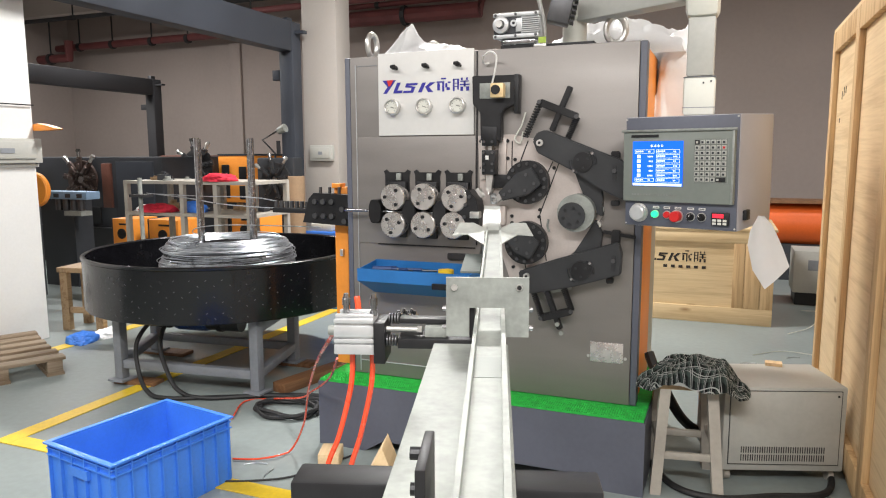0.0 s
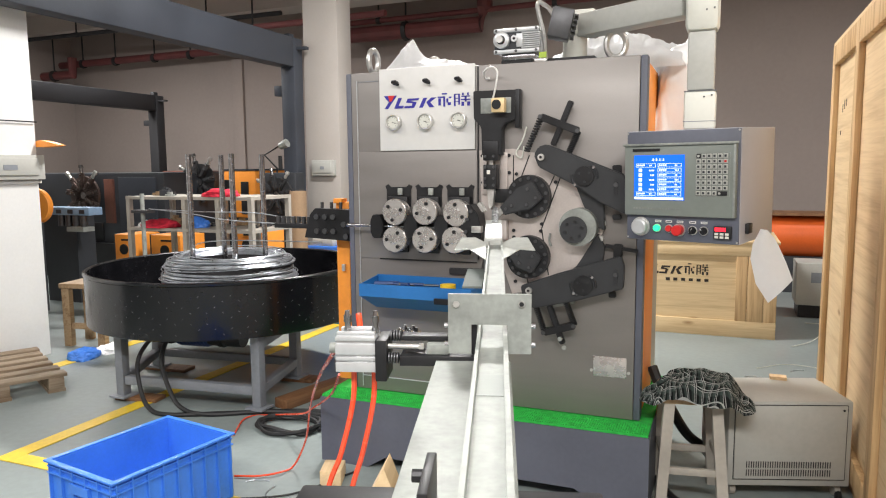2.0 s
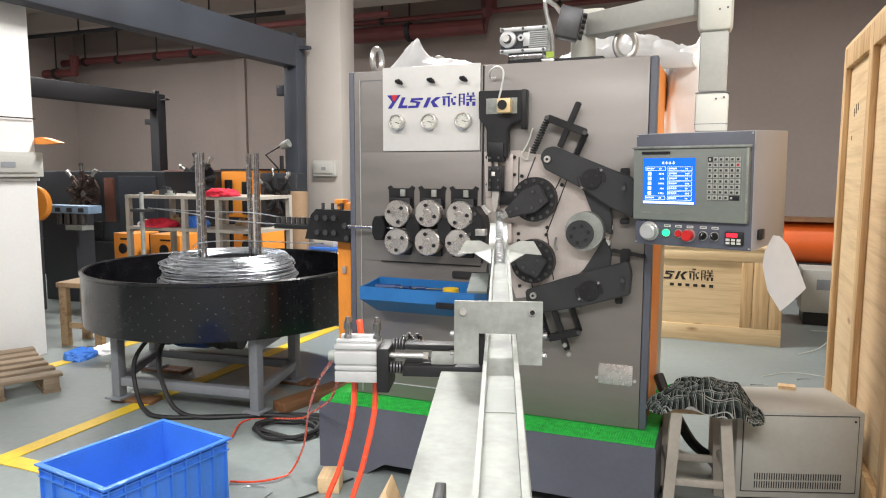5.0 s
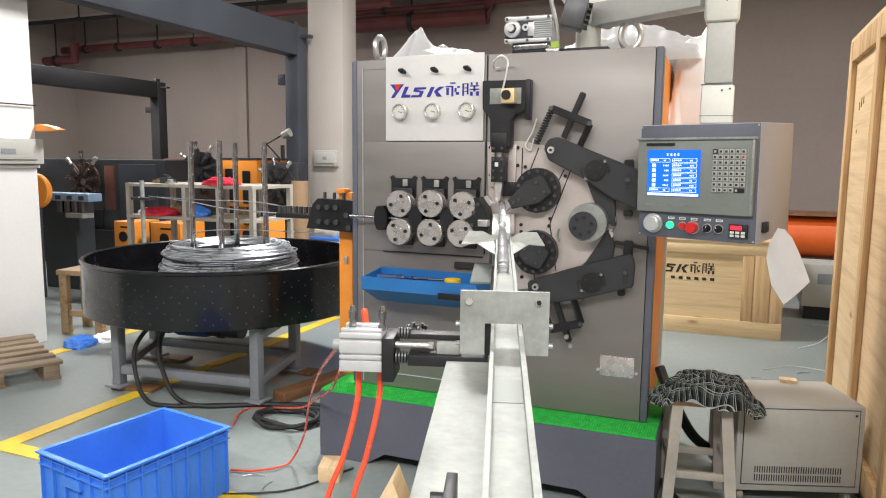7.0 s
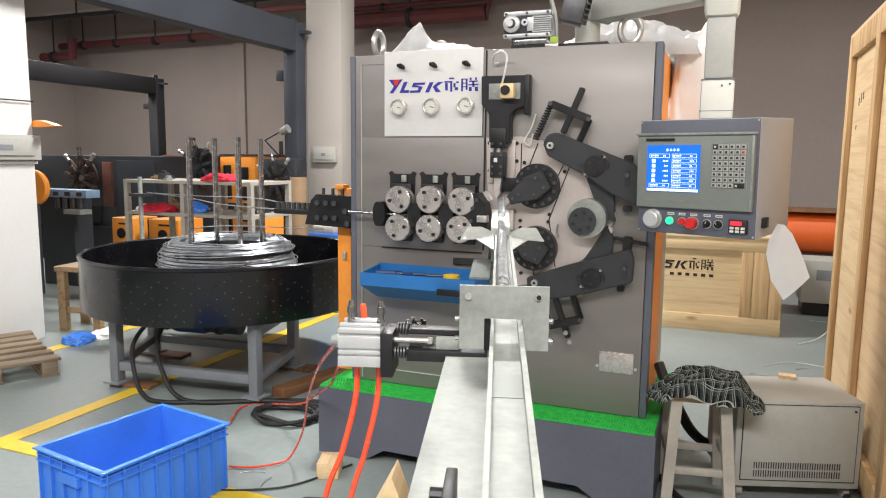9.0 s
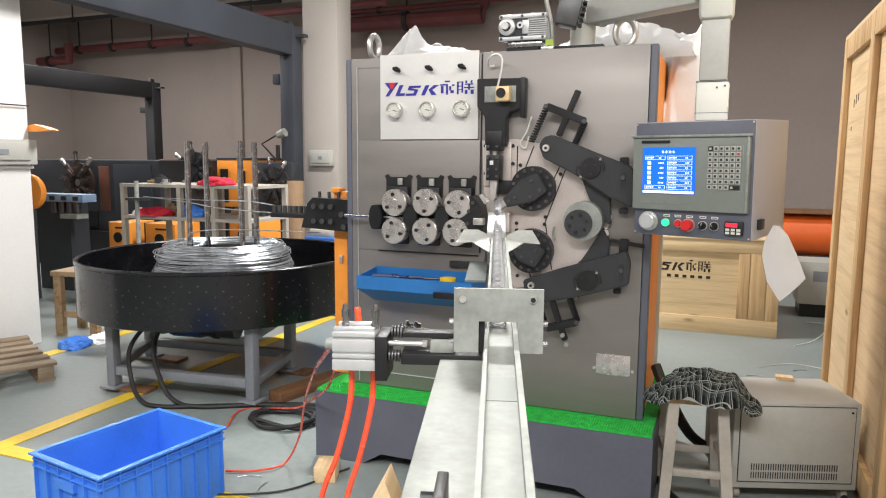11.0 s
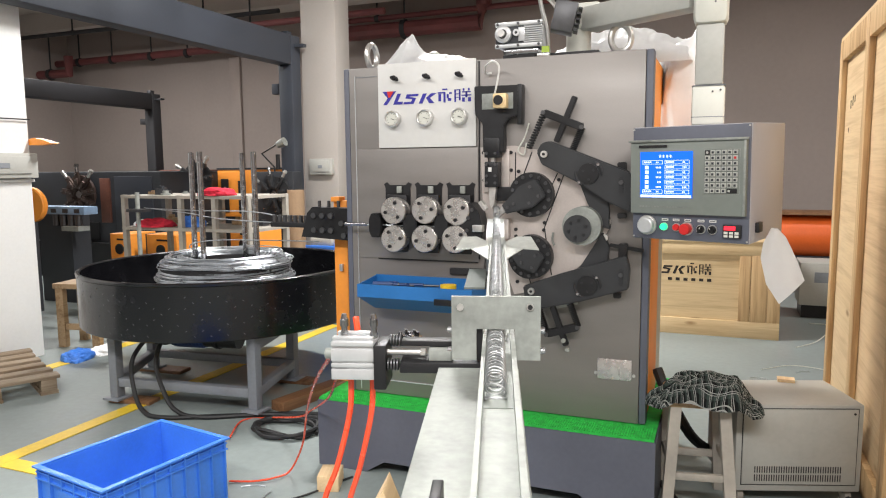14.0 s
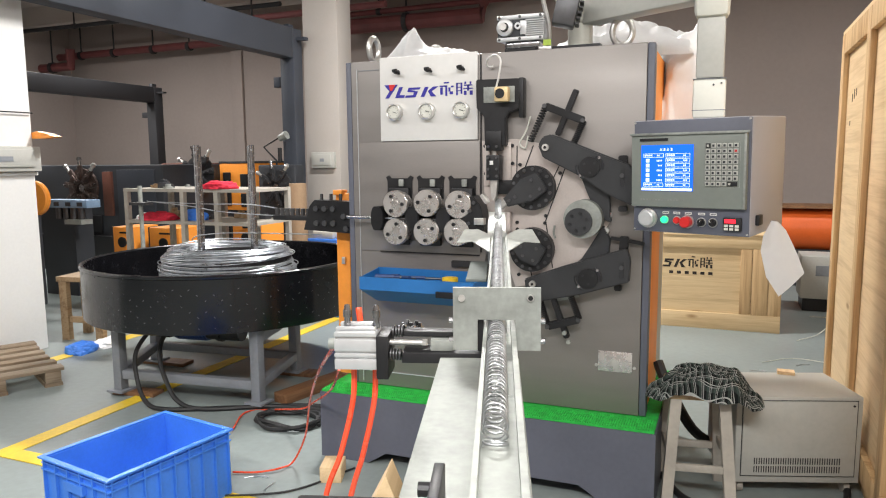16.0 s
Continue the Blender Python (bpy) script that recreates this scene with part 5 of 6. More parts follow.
# ---- behind the crates ----
ot = thing("orange_tank", "orange painted machine hood behind the crates", "machine")
bm = bmesh.new()
rod(bm, (1.6, 4.9, .52), (3.4, 4.9, .52), .2, 24)
part("hood", bm, M["orange_red"], ot)
part("stand", B(1.7, 4.75, 0, 3.3, 5.05, .34), M["charcoal"], ot)
part("lid", B(1.5, 4.7, .725, 3.4, 5.1, .75), M["brown_wood"], ot)
gx = thing("power_unit", "pale grey metal cabinet behind the crate", "power unit")
part("body", B(1.95, 3.55, .10, 2.22, 3.9, .43, bevel=.005), M["psu"], gx)
part("label", B(2.05, 3.546, .28, 2.15, 3.549, .36), M["frame"], gx)
part("stand", B(1.97, 3.57, 0, 2.2, 3.88, .0995), M["black"], gx)
hose("cable", [(2.0, 3.3, .01), (2.1, 3.0, .06), (2.0, 2.7, .02), (1.85, 2.5, .008)], .003, M["ivory"], "thin pale wire curled on the floor")
hose("cable", [(2.4, 3.4, .02), (2.2, 3.6, .2), (2.5, 3.8, .3), (2.3, 3.4, .15)], .015, M["rubber"], "black cable heap behind the crates")
sl = thing("wood_offcut", "small pale wood offcut on the power unit", "offcut", pose(1.63, .44, .3605))
part("block", B(-.03, -.02, 0, .03, .02, .012), M["plywood"], sl)
bk = thing("wood_block", "pale timber block wedged at the machine base", "timber block", pose(.06, -.30, 0, 0, 0, 20))
part("block", B(-.04, -.04, 0, .04, .07, .06, bevel=.003), M["plywood"], bk)

# ---- wire pay-off reel ----
RC = (-1.175, 0.69)
reel = thing("wire_payoff_reel", "black drum wire pay-off reel on a grey steel frame", "wire reel", pose(RC[0], RC[1], 0))
bm = bmesh.new()
lathe(bm, [(0.001, 0.41), (0.728, 0.41), (0.728, 0.655), (0.727, 0.664), (0.733, 0.670), (0.744, 0.670), (0.751, 0.664), (0.750, 0.655), (0.745, 0.651), (0.745, 0.398), (0.741, 0.394), (0.001, 0.394)], 96)
drum = part("drum", bm, M["drum"], reel, "glossy black steel drum")
bm = bmesh.new()
for i in range(64):
    for j in range(8):
        if (i // 2 + j) % 3 == 2:
            continue
        a = 2 * math.pi * (i + .5 * (j % 2)) / 64
        z = .425 + j * .026
        q = pose(.745 * math.cos(a), .745 * math.sin(a), z, 0, 0, math.degrees(a))
        s = .0028
        t = .7 if j % 2 else -.7
        vs = [bm.verts.new(q @ Vector((.0014, b * math.cos(t) - c * math.sin(t), b * math.sin(t) + c * math.cos(t)))) for b, c in ((-s * 1.6, -s * .4), (s * 1.6, -s * .4), (s * 1.6, s * .4), (-s * 1.6, s * .4))]
        bm.faces.new(vs)
tagged(part("tread_dimples", bm, M["dimple"], drum), kind="stuff")
bm = bmesh.new()
rnd = random.Random(5)
for i in range(190):
    lay = i / 190
    r = .355 + rnd.uniform(-.022, .012) - .10 * max(0, lay - .72) * rnd.random() * 6 * .5
    z = .405 + .285 * lay ** .9 + rnd.uniform(-.006, .006)
    ex, tilt, ph, off = rnd.uniform(.0, .014), rnd.uniform(0, .014), rnd.uniform(0, 6.28), (rnd.uniform(-.008, .008), rnd.uniform(-.008, .008))
    r = max(.2, min(r, .372 - .03 * max(0, lay - .85) * 6))
    sweep(bm, [((r + ex * math.cos(2 * a + ph)) * math.cos(a) + off[0], (r + ex * math.cos(2 * a + ph)) * math.sin(a) + off[1], z + tilt * math.sin(a + ph)) for a in [2 * math.pi * k / 56 for k in range(56)]], .0026, 4, closed=True)
for i in range(46):
    r = rnd.uniform(.215, .35)
    z = .70 + rnd.uniform(-.008, .018) - .05 * max(0, r - .3) / .06
    ph, tilt = rnd.uniform(0, 6.28), rnd.uniform(0, .02)
    off = (rnd.uniform(-.02, .02), rnd.uniform(-.02, .02))
    sweep(bm, [(r * math.cos(a) + off[0], r * math.sin(a) + off[1], z + tilt * math.sin(a + ph)) for a in [2 * math.pi * k / 56 for k in range(56)]], .0026, 4, closed=True)
tagged(part("wire_coil", bm, M["bright"], drum, "coil of bright steel wire"), kind="stuff")
bm = bmesh.new()
lathe(bm, [(.20, .405), (.345, .405), (.345, .67), (.20, .69), (.20, .405)], 48)
part("coil_core", bm, M["dark_steel"], drum)
for k in range(4):
    a = radians(45 + 90 * k)
    bm = bmesh.new()
    rod(bm, (0.2 * math.cos(a), 0.2 * math.sin(a), 0.4), (0.197 * math.cos(a), 0.197 * math.sin(a), 1.275), 0.0155, 16)
    part("post", bm, M["chrome"], drum, "upright grey steel post")
LEGS = [(-.295, -.525), (.492, -.435), (-.545, -.02), (.36, .08)]
for x, y in LEGS:
    part("leg", B(x - .025, y - .025, .03, x + .025, y + .025, .3935, bevel=.004), M["frame"], reel)
    part("foot", B(x - .05, y - .05, .02, x + .05, y + .05, .03), M["frame"], reel)
for a, b in ((0, 1), (2, 3), (0, 2), (1, 3)):
    for z in ((.11,) if (a, b) == (0, 1) else (.11, .34)):
        p, q = Vector((*LEGS[a], z)), Vector((*LEGS[b], z))
        d = (q - p)
        bm = bmesh.new()
        box(bm, .027, -.022, -.022, d.length - .027, .022, .022, Matrix.Translation(p) @ pose(0, 0, 0, 0, 0, math.degrees(math.atan2(d.y, d.x))), .003)
        part("rail", bm, M["frame"], reel)
bm = bmesh.new()
rod(bm, (-.08, -.33, .325), (.11, -.31, .325), .055, 24)
for i in range(8):
    rod(bm, (-.065 + .022 * i, -.3285 + .0023 * i, .325), (-.061 + .022 * i, -.328 + .0023 * i, .325), .060, 24)
motor = part("drive_motor", bm, M["blue_motor"], reel, "dark blue finned drive motor")
bm = bmesh.new()
rod(bm, (.11, -.31, .325), (.30, -.29, .325), .05, 20)
rod(bm, (.17, -.304, .325), (.19, -.302, .325), .058, 20)
part("fan_cowl", bm, M["black"], motor)
bm = bmesh.new()
box(bm, -.29, -.39, .28, -.085, -.27, .385, None, .012)
rod(bm, (-.2, -.4, .33), (-.2, -.26, .33), .045, 20)
part("gearbox", bm, M["black"], motor)
part("terminal_box", B(-.02, -.41, .325, .06, -.37, .385, bevel=.004), M["blue_motor"], motor)
for i, (x, y, w, d, a) in enumerate(((-.22, -.49, .12, .09, 8), (.58, .1, .1, .9, -14), (-.50, .0, .16, .1, 5), (.36, .09, .12, .1, 5))):
    t = thing("timber_skid", "brown timber skid lying under the reel frame", "timber", pose(RC[0] + x, RC[1] + y, 0, 0, 0, a), group="timbers under the reel")
    part("beam", B(-w, -d / 2, 0, w, d / 2, .0195, bevel=.002) if i != 1 else B(.05, -d / 2, 0, .14, d / 2, .05, bevel=.003), M["brown_wood"], t)
hose("cable", [(RC[0] - .07, RC[1] - .40, .37), (RC[0] - .10, RC[1] - .50, .345), (RC[0] - .13, RC[1] - .575, .25), (RC[0] - .11, RC[1] - .60, .13), (RC[0] - .02, RC[1] - .64, .03), (RC[0] + .12, RC[1] - .65, .012), (RC[0] + .4, RC[1] - .52, .012), (RC[0] + .8, RC[1] - .35, .012), (-.1, .2, .012)], .011, M["rubber"], "black motor cable from the reel to the machine")
hose("cable", [(RC[0] + .02, RC[1] - .40, .37), (RC[0] + .0, RC[1] - .50, .345), (RC[0] + .01, RC[1] - .565, .25), (RC[0] + .06, RC[1] - .585, .13), (RC[0] + .15, RC[1] - .60, .035), (RC[0] + .30, RC[1] - .58, .012), (RC[0] + .62, RC[1] - .42, .012), (-.1, .3, .012)], .011, M["rubber"], "black motor cable from the reel to the machine")
cc = thing("cable_coil", "coiled black cable lying on the floor", "cable")
bm = bmesh.new()
ccx, ccy = -.42, .12
sweep(bm, spline([(ccx + (.16 + .02 * math.sin(k * 1.7)) * math.cos(k * .9), ccy + (.10 + .015 * math.cos(k * 2.1)) * math.sin(k * .9), .012 + .006 * (k % 4)) for k in range(26)], 6), .009, 6)
part("cable_loop", bm, M["rubber"], cc)
wr = thing("wire", "bright steel wire running from the reel to the guide block", "wire")
for pts in ([(-1.15, 0.5, 0.759), (-1.251, 0.5, 0.766), (-1.188, 0.46, 0.8), (-0.963, 0.4, 0.828), (-0.581, 0.25, 0.853), (-0.194, 0.09, 0.875)],
            [(-2.47, 1.42, 0.915), (-1.351, 0.6, 0.946), (-1.036, 0.45, 0.934), (-0.574, 0.2, 0.943), (-0.256, 0.08, 0.952), (-.02, .06, .962)],
            [(-2.46, 1.43, 0.911), (-1.273, 0.6, 0.96), (-0.695, 0.3, 0.981), (-0.259, 0.085, 0.962), (-.02, .062, .966)],
            [(-.02, .05, .966), (.05, -.045, .965), (.57, -.05, .962)]):
    bm = bmesh.new()
    sweep(bm, spline(pts), .0028, 6)
    part("strand", bm, M["bright"], wr)
wa = thing("wire_stand", "thin steel wire guide arm above the reel", "guide arm")
bm = bmesh.new()
rod(bm, (-2.53, 1.42, .012), (-2.53, 1.42, 1.024), .016, 12)
rod(bm, (-2.53, 1.42, 0), (-2.53, 1.42, .012), .09, 20)
part("post", bm, M["zinc"], wa)
part("head", B(-2.60, 1.38, .885, -2.45, 1.46, .905), M["dark_steel"], wa)

# ---- shelf with clutter ----
sh = thing("steel_shelf", "cream angle-iron shelf rack loaded with parts and tools", "shelf")
SX0, SX1, SY0, SY1 = -2.822, -1.70, 1.55, 2.0
for x in (SX0, -2.29, -1.985, SX1):
    for y in (SY0, SY1):
        part("upright", B(x, y, 0, x + .035, y + .035, 1.0), M["shelf"], sh)
for z in (.22, .74, .975):
    part("shelf_board", B(SX0 + .002, SY0 - .004, z, SX1 + .033, SY1 + .03, z + .022), M["shelf"], sh)
rnd = random.Random(11)
CL = [("work_glove", "red", (-1.72, 1.62, 1.0), (.13, .09, .05)), ("work_glove", "red", (-2.35, 1.62, .73), (.14, .09, .06)), ("parts_bag", "poly", (-2.52, 1.65, .73), (.06, .06, .05)),
      ("parts_bag", "crate", (-2.02, 1.68, .73), (.09, .06, .07)), ("parts_bag", "crate", (-1.85, 1.66, .25), (.1, .08, .06)), ("parts_bag", "poly", (-2.25, 1.64, .25), (.1, .08, .05))]
for nm, mt, p, s in CL:
    draped(nm, "red cotton work gloves on the shelf" if nm == "work_glove" else ("white plastic bag of parts on the shelf" if mt == "poly" else "blue plastic bag of parts on the shelf"), "glove" if nm == "work_glove" else "bag", -2.80 + (p[0] + 2.62) * .9, p[1], p[2] + (.033 if .7 < p[2] < .8 else -.002), *s, rnd.uniform(0, 50), M["red_cloth"] if mt == "red" else M[mt], .8)
for i in range(26):
    z = (.998, .763, .243)[i % 3]
    x, y = rnd.uniform(SX0 + .08, SX1 - .06), rnd.uniform(SY0 + .05, SY1 - .05)
    m = pose(x, y, z, 0, 0, rnd.uniform(0, 180))
    t = thing("machine_part", "small steel machine part lying on the shelf", "part", m, group="parts on the shelf")
    w, d, h = rnd.uniform(.02, .06), rnd.uniform(.015, .04), rnd.uniform(.012, .05)
    bm = bmesh.new()
    if i % 2:
        box(bm, -w, -d, 0, w, d, h, None, .003)
        box(bm, -w * .4, -d * .6, h + .0005, w * .5, d * .5, h * 1.5, None, .002)
    else:
        lathe(bm, [(0, 0), (d, 0), (d, h * .5), (d * .6, h * .5), (d * .6, h * 1.2), (0, h * 1.2)], 14)
    part("block", bm, M[("dark_steel", "old_wood", "zinc", "charcoal")[i % 4]], t)

# ---- machines at the back of the hall ----
def tool_star(parent, x, y, z, r, mat, n=8):
    """Radial tool slides round a hub, with small servo motors on the upper ones."""
    bm = bmesh.new()
    disc_y(bm, x, z, y - .03, y, r * .84, 32)
    hub = part("tool_ring", bm, mat, parent)
    bm = bmesh.new()
    disc_y(bm, x, z, y - .045, y - .0305, r * .16, 16)
    part("centre_boss", bm, M["chrome"], hub)
    for k in range(n):
        a = 2 * math.pi * k / n + .2
        q = Matrix.Translation((x, y, z)) @ pose(0, 0, 0, 0, -math.degrees(a), 0)
        bm = bmesh.new()
        box(bm, r * .24, -.055, -r * .125, r * .98, -.0305, r * .125, q, .003)
        box(bm, r * .3, -.075, -r * .08, r * .7, -.0555, r * .08, q, .002)
        part("tool_slide", bm, mat, hub)
        for u in (.36, .62, .9):
            c = q @ Vector((r * u, 0, 0))
            bolts(hub, [(c.x, c.z)], y - .056, r * .035, .024, mat=M["chrome"], name="screw")
        if math.sin(a) > .25:
            bm = bmesh.new()
            rod(bm, q @ Vector((r * .98, -.045, 0)), q @ Vector((r * 1.22, -.045, 0)), r * .075, 12)
            rod(bm, q @ Vector((r * 1.22, -.045, 0)), q @ Vector((r * 1.34, -.045, 0)), r * .115, 14, r2=r * .08)
            part("tool_motor", bm, M["steel"] if k % 2 else M["chrome"], hub)


m1 = thing("forming_machine", "dark grey and rust-brown spring forming machine at the back", "forming machine")
part("body", B(-6.4, 3.3, 0, -4.1, 4.3, 1.172, bevel=.02), M["charcoal"], m1)
part("front_panel", B(-4.92, 3.27, .62, -4.79, 3.299, 1.1, bevel=.004), M["brown_red"], m1)
part("plinth", B(-6.3, 3.2, 0, -4.2, 3.298, .4), M["black"], m1)
part("side_door", B(-4.72, 3.28, .3, -4.2, 3.299, 1.12, bevel=.004), M["gantry"], m1)
part("lower_door", B(-5.6, 3.28, .42, -4.98, 3.299, .62, bevel=.004), M["black"], m1)
tool_star(m1, -5.17, 3.26, .925, .25, M["tool_brown"], 9)
m2 = thing("forming_machine", "orange machine with dark windows at the back", "forming machine")
part("body", B(-3.86, 3.9, .66, -3.38, 4.6, 1.18, bevel=.02), M["orange"], m2)
part("pedestal", B(-3.86, 3.92, 0, -3.38, 4.6, .659), M["charcoal"], m2)
for x, z in ((-3.80, .93), (-3.57, .91), (-3.80, .71), (-3.57, .70)):
    part("window", B(x, 3.885, z, x + .1, 3.899, z + .15, bevel=.006), M["black"], m2)
part("top", B(-3.86, 3.9, 1.181, -3.38, 4.6, 1.2), M["charcoal"], m2)
tool_star(m2, -4.08, 3.86, 1.06, .24, M["dark_steel"], 8)
part("door", B(-3.8, 3.90, .1, -3.44, 3.919, .6, bevel=.004), M["black"], m2)
m3 = thing("forming_machine", "black spring forming machine with radial tool slides", "forming machine")
part("body", B(-2.78, 3.15, 0, -2.36, 3.30, 1.16, bevel=.015), M["charcoal"], m3)
tool_star(m3, -2.538, 3.13, .955, .19, M["slate"], 8)
bm = bmesh.new()
sweep(bm, [(-2.60, 3.2, 1.15), (-2.6, 3.2, 1.20), (-2.74, 3.2, 1.33), (-2.555, 3.2, 1.42)], .009, 8)
part("lamp_arm", bm, M["black"], m3)
bm = bmesh.new()
rod(bm, (-2.555, 3.2, 1.41), (-2.475, 3.2, 1.44), .033, 16, r2=.042)
part("lamp_head", bm, M["zinc"], m3)
bm = bmesh.new()
rod(bm, (-2.56, 3.2, 1.19), (-2.56, 3.2, 1.32), .02, 10)
part("grease_cup", bm, M["black"], m3)
m4 = thing("forming_machine", "rust-brown machine housing behind the reel", "forming machine")
part("body", B(-4.98, 4.2, 0, -4.5, 4.9, 1.185, bevel=.02), M["brown_red"], m4)
for x, w, h in ((-3.55, .225, .64), (-3.14, .32, .645), (-2.27, .28, .72)):
    oc = thing("cable_drum_cabinet", "orange cabinet with a round black port behind the shelf", "cabinet", pose(x, 2.1, 0), group="orange cabinets")
    part("body", B(0, 0, 0, w, .3, h, bevel=.006), M["orange"], oc)
    bm = bmesh.new()
    disc_y(bm, w * .48, h - .13, -.012, -.0005, .045, 20)
    part("port", bm, M["black"], oc)
    part("door_gap", B(.02, -.004, .40, w - .02, -.0005, .408), M["black"], oc)
    part("vent_slot", B(w * .35, -.004, h - .055, w * .7, -.0005, h - .04), M["black"], oc)
    part("side_cheek", B(-.03, .02, 0, -.0005, .28, h), M["charcoal"], oc)
br = thing("feed_beam", "pale blue steel feed beam on a dark machine", "steel beam")
bm = bmesh.new()
box(bm, -4.5, 2.05, .80, -3.78, 2.2, .87, None, .006)
part("beam", bm, M["blue_rail"], br)
for i in range(5):
    part("cutout", B(-4.45 + .14 * i, 2.043, .815, -4.39 + .14 * i, 2.049, .85), M["charcoal"], br)
part("stand", B(-4.4, 2.1, 0, -4.0, 2.3, .799), M["charcoal"], br)
for i in range(4):
    bm = bmesh.new()
    rod(bm, (-4.15 + .09 * i, 2.08, .70), (-4.15 + .09 * i, 2.08, .798), .03, 10)
    part("gripper", bm, M["dark_steel"], br)
part("clamp", B(-4.0, 2.0, .66, -3.8, 2.12, .6995), M["zinc"], br)
bo = thing("cardboard_roll", "brown cardboard roll standing by the steel column", "roll", pose(-2.24, 3.0, 0, 0, 0, 0))
bm = bmesh.new()
lathe(bm, [(.03, 0), (.077, 0), (.079, .01), (.077, .985), (.074, .992), (.03, .99), (.028, .9), (.03, 0)], 28)
part("roll", bm, M["card"], bo)
sb = thing("storage_box", "blue plastic storage box with white packing on top", "box", pose(-1.56, 2.1, 0))
part("body", B(0, 0, 0, .25, .2, .60, bevel=.006), M["crate"], sb)
part("rim", B(-.006, -.006, .585, .256, -.0005, .605, bevel=.002), M["crate"], sb)
part("packing", B(.02, .02, .6005, .2, .18, .66, bevel=.01), M["shelf"], sb)
bm = bmesh.new()
lathe(bm, [(0, 0), (.15, 0), (.15, .04), (.14, .05), (0, .05)], 36, pose(-4.02, 1.75, .90, 90, 0, 12))
od = thing("orange_disc", "orange steel disc guard beside the white pillar", "guard")
part("disc", bm, M["orange"], od)
part("stand", B(-4.08, 1.71, 0, -3.96, 1.745, .9), M["charcoal"], od)

# ---- floor clutter by the pillar ----
ws = thing("wooden_stool", "rough wooden stool standing behind the white pillar", "stool", pose(-2.62, 1.03, 0, 0, 0, 10))
part("seat", B(-.17, -.13, .40, .17, .13, .435, bevel=.004), M["old_wood"], ws)
for sx in (-.13, .13):
    for sy in (-.1, .1):
        part("leg", B(sx - .028, sy - .02, 0, sx + .028, sy + .02, .3995), M["old_wood"], ws)
part("rail", B(-.1, -.11, .12, .1, -.09, .16), M["old_wood"], ws)
pl = thing("pallet", "weathered wooden pallet lying on the floor", "pallet", pose(-1.87, .16, 0, 0, 0, 62))
rnd = random.Random(23)
for i in range(6):
    y = .02 + i * .135
    part("deck_board", B(-.62 + rnd.uniform(-.01, .01), y, .082, .0 + rnd.uniform(-.012, .008), y + .075 + rnd.uniform(0, .012), .1, bevel=.0015), M["grey_wood"], pl)
for x in (-.61, -.34, -.085):
    part("stringer", B(x, .02, .018, x + .075, .79, .0815, bevel=.002), M["grey_wood"], pl)
    part("bottom_board", B(x - .005, .02, 0, x + .08, .79, .0175), M["grey_wood"], pl)
draped("plastic_bag", "blue and clear plastic bag on the floor by the pillar", "bag", -2.36, .70, .0, .07, .1, .06, 21.0, M["crate"], .8)
draped("plastic_bag", "white plastic bag on the floor by the pillar", "bag", -2.33, .86, .0, .06, .08, .05, 31.0, M["poly"], .8)

for i, (x, y, a) in enumerate(((1.55, 1.7, 20), (1.75, 1.5, 70), (1.62, 1.25, 130), (1.45, 1.45, 10), (1.80, 1.9, 40), (-.25, -.42, 30), (-.1, -.5, 110))):
    sw = thing("wire_offcut", "short bright wire offcut lying on the floor", "wire offcut", pose(x, y, .0035, 0, 0, a), group="wire offcuts")
    bm = bmesh.new()
    sweep(bm, spline([(0, 0, 0), (.03, .008, 0), (.06, .0, .002), (.09, -.01, 0)]), .0022, 6)
    part("strand", bm, M["bright"], sw)
hose("cable", [(1.62, 1.9, .005), (1.8, 2.05, .005), (2.0, 1.9, .02), (1.95, 1.65, .005), (1.7, 1.6, .005)], .0022, M["ivory"], "thin pale wire curled on the floor")
hose("cable", [(-.35, -.62, .006), (-.12, -.52, .006), (.0, -.42, .006), (.1, -.2, .006)], .004, M["rubber"], "thin black cable lying on the floor")

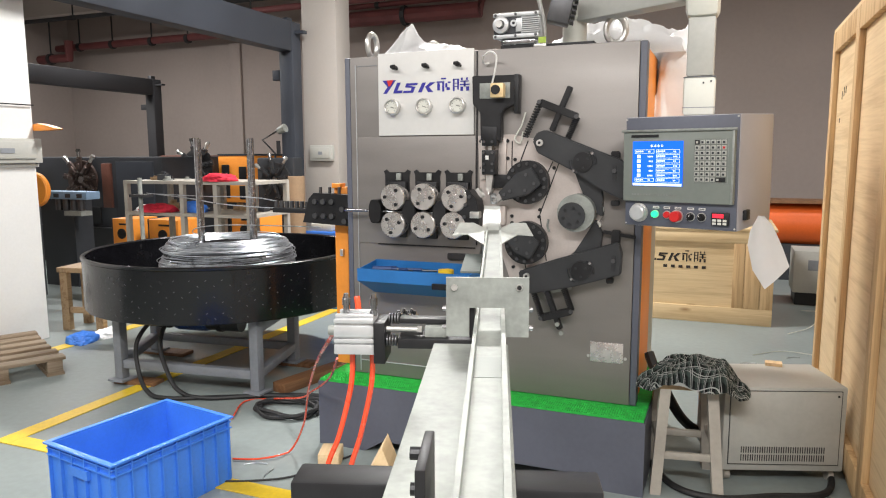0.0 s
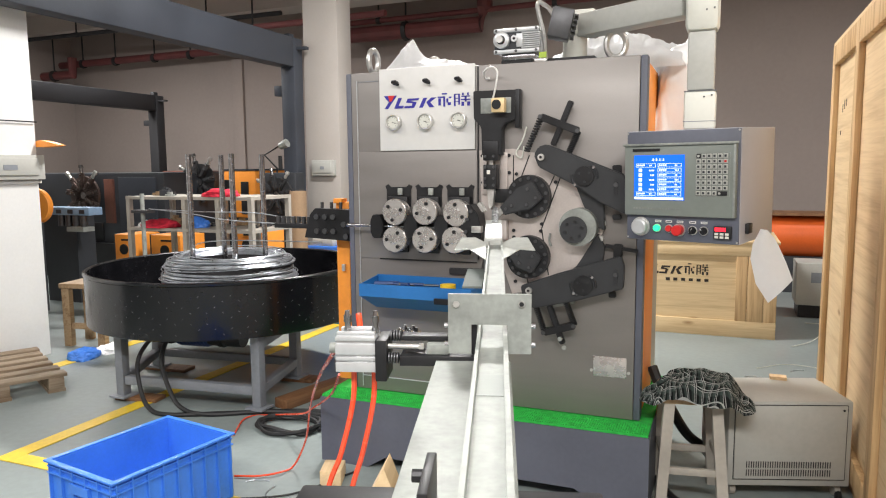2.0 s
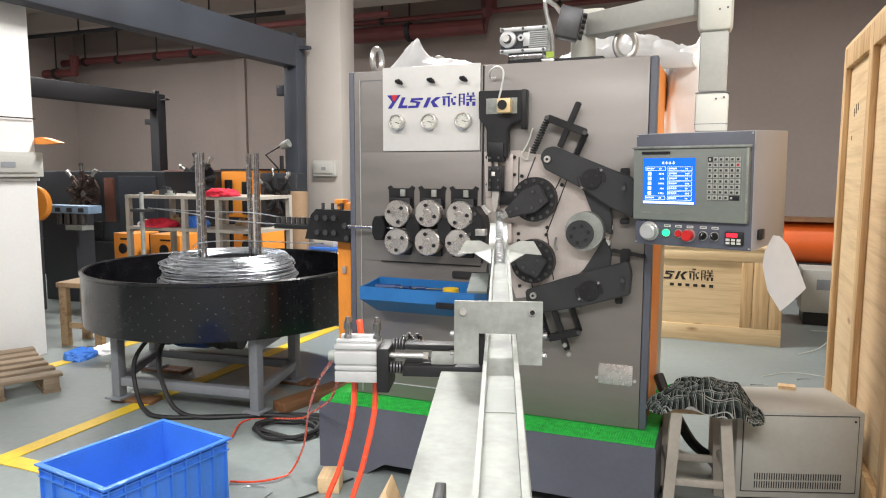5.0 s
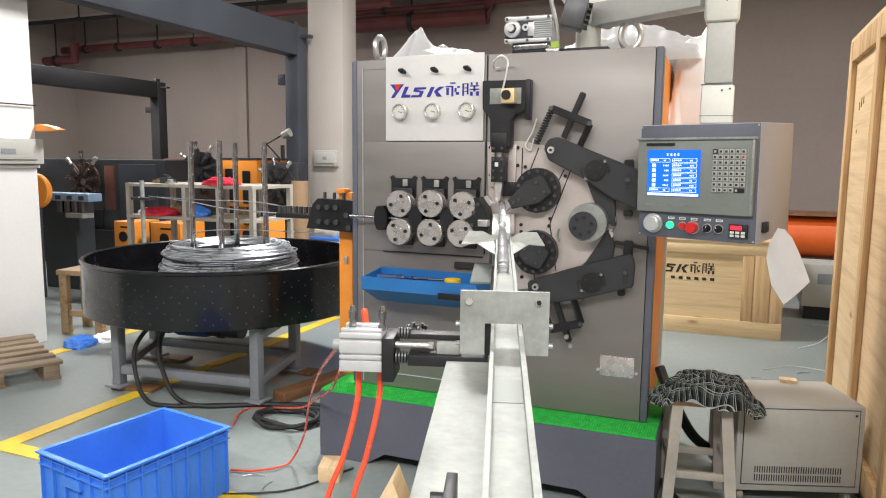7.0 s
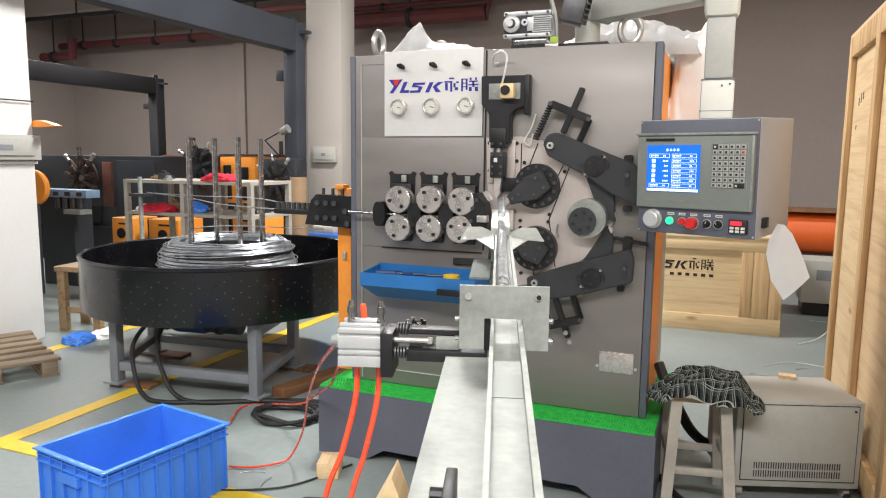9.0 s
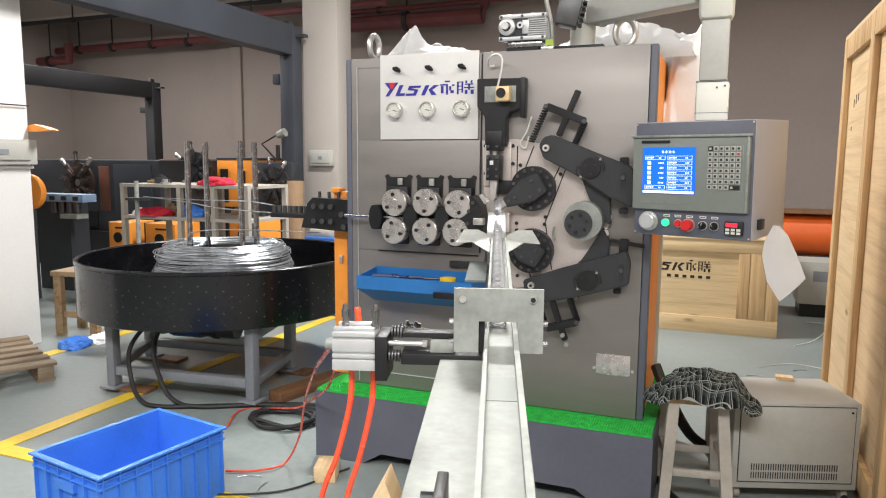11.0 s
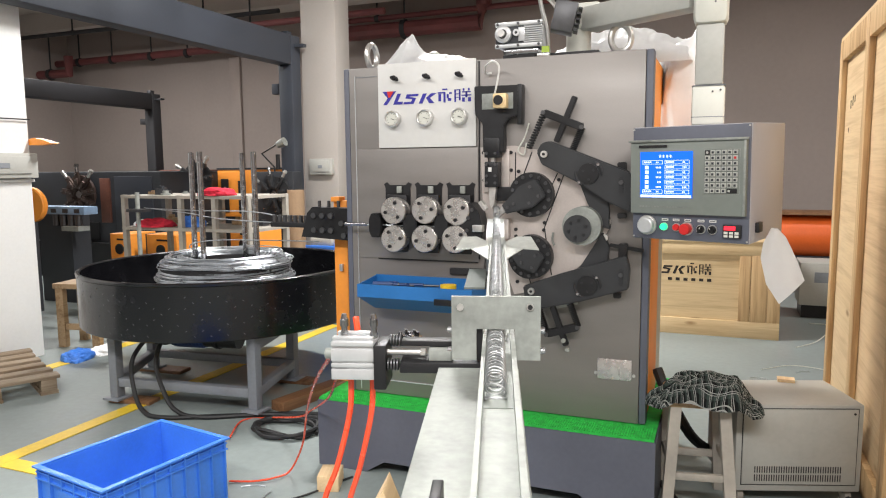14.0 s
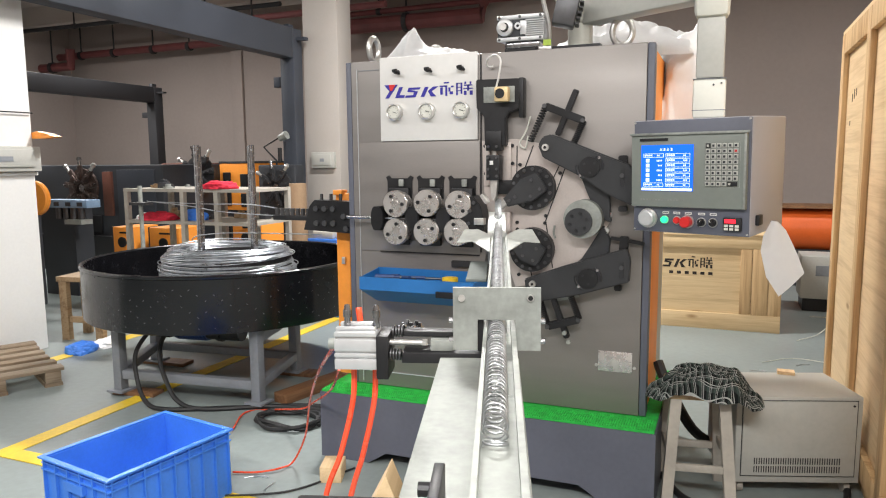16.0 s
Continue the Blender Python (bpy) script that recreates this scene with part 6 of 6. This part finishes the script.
# ---- the spring being made ----
SPR_R, SPR_P, SEG = .0110, .012, 6
SEG_L = .336
spr = thing("coil_spring", "bright steel coil spring sliding out along the chute", "spring", CH)
SEGS = []
me = None
for k in range(SEG):
    if me is None or k == 0:
        bm = bmesh.new()
        pts = []
        n = 16
        tot = int(SEG_L / SPR_P * n)
        for i in range(tot + 1):
            a = 2 * math.pi * i / n
            y = SPR_P * i / n
            r = SPR_R
            pts.append((r * math.cos(a), y, r * math.sin(a)))
        if k == 0:
            # the last turns have toppled forward on to the channel floor
            end = []
            for i in range(-int(2.6 * n), 0):
                a, w = 2 * math.pi * i / n, min(1, -i / (1.6 * n))
                tip = radians(72) * w
                up = SPR_R * math.sin(a)
                end.append((SPR_R * math.cos(a), -.013 * w - .004 * (-i / n) - up * math.sin(tip) * 1.1, up * math.cos(tip) - .0085 * w))
            pts = end + pts
        sweep(bm, pts, .00115, 6)
        me = mesh_of(bm, "winding", M["spring"], 60)
    ob = new("spring_winding", me)
    ob.parent = spr
    SEGS.append(ob)
    if k == 0:
        me = None


# ---- what moves ----
TURN = [(0, 45), (.4, 75), (.5, 85), (.7, 100), (.9, 109), (1.2, 132), (1.5, 150), (2, 188), (2.5, 218), (3, 226), (3.5, 237), (4, 256),
        (6.5, 419), (7, 438), (7.5, 477), (8, 517), (8.5, 547), (9, 558), (11.5, 682), (12, 716), (12.5, 758), (13, 785), (13.2, 808), (13.6, 838),
        (13.85, 855), (14, 866), (14.2, 874), (14.4, 879), (14.6, 881), (14.8, 882), (15, 889), (15.2, 896), (15.4, 907), (15.6, 919), (16, 945)]
TIP = [(0, 1.545), (1, 1.53), (2, 1.46), (3, 1.2), (4, 0.962), (6.5, 0.613), (9, 0.319), (11.5, 0.008), (12, -0.056), (12.5, -0.098), (13, -0.15), (14, -0.192), (14.5, -0.224), (15, -0.269), (16, -0.341)]


def motions():
    def at(rows, t):
        return float(np.interp(t, [r[0] for r in rows], [r[1] for r in rows]))

    steps = [i / 10 for i in range(161)]
    view = math.degrees(math.atan2(RC[1] + 2.47, RC[0] - 1.38))
    walk(drum, [(t, pose(0, 0, 0, 0, 0, view + at(TURN, t) - 45)) for t in steps])
    for roller, way, start in ROLLERS:
        place = roller.location.copy()
        walk(roller, [(t, pose(*place, 0, start + way * 7 * (at(TURN, t) - 45), 0)) for t in steps])

    def axis_pose(y):
        """On the channel floor, then up the ramp to the coiling point."""
        if y < 1.05:
            return pose(0.004, y, .0136 - (1.1 - y) * math.tan(SLOPE), 1.04, 0, 0)
        k = min(1, (y - 1.05) / .5)
        return pose(.004, y, .0127 + .052 * k, 6.0 * min(1, k * 3), 0, 0)

    for i, seg in enumerate(SEGS):
        walk(seg, [(t, axis_pose(min(1.56, at(TIP, t) + i * SEG_L))) for t in steps])


motions()
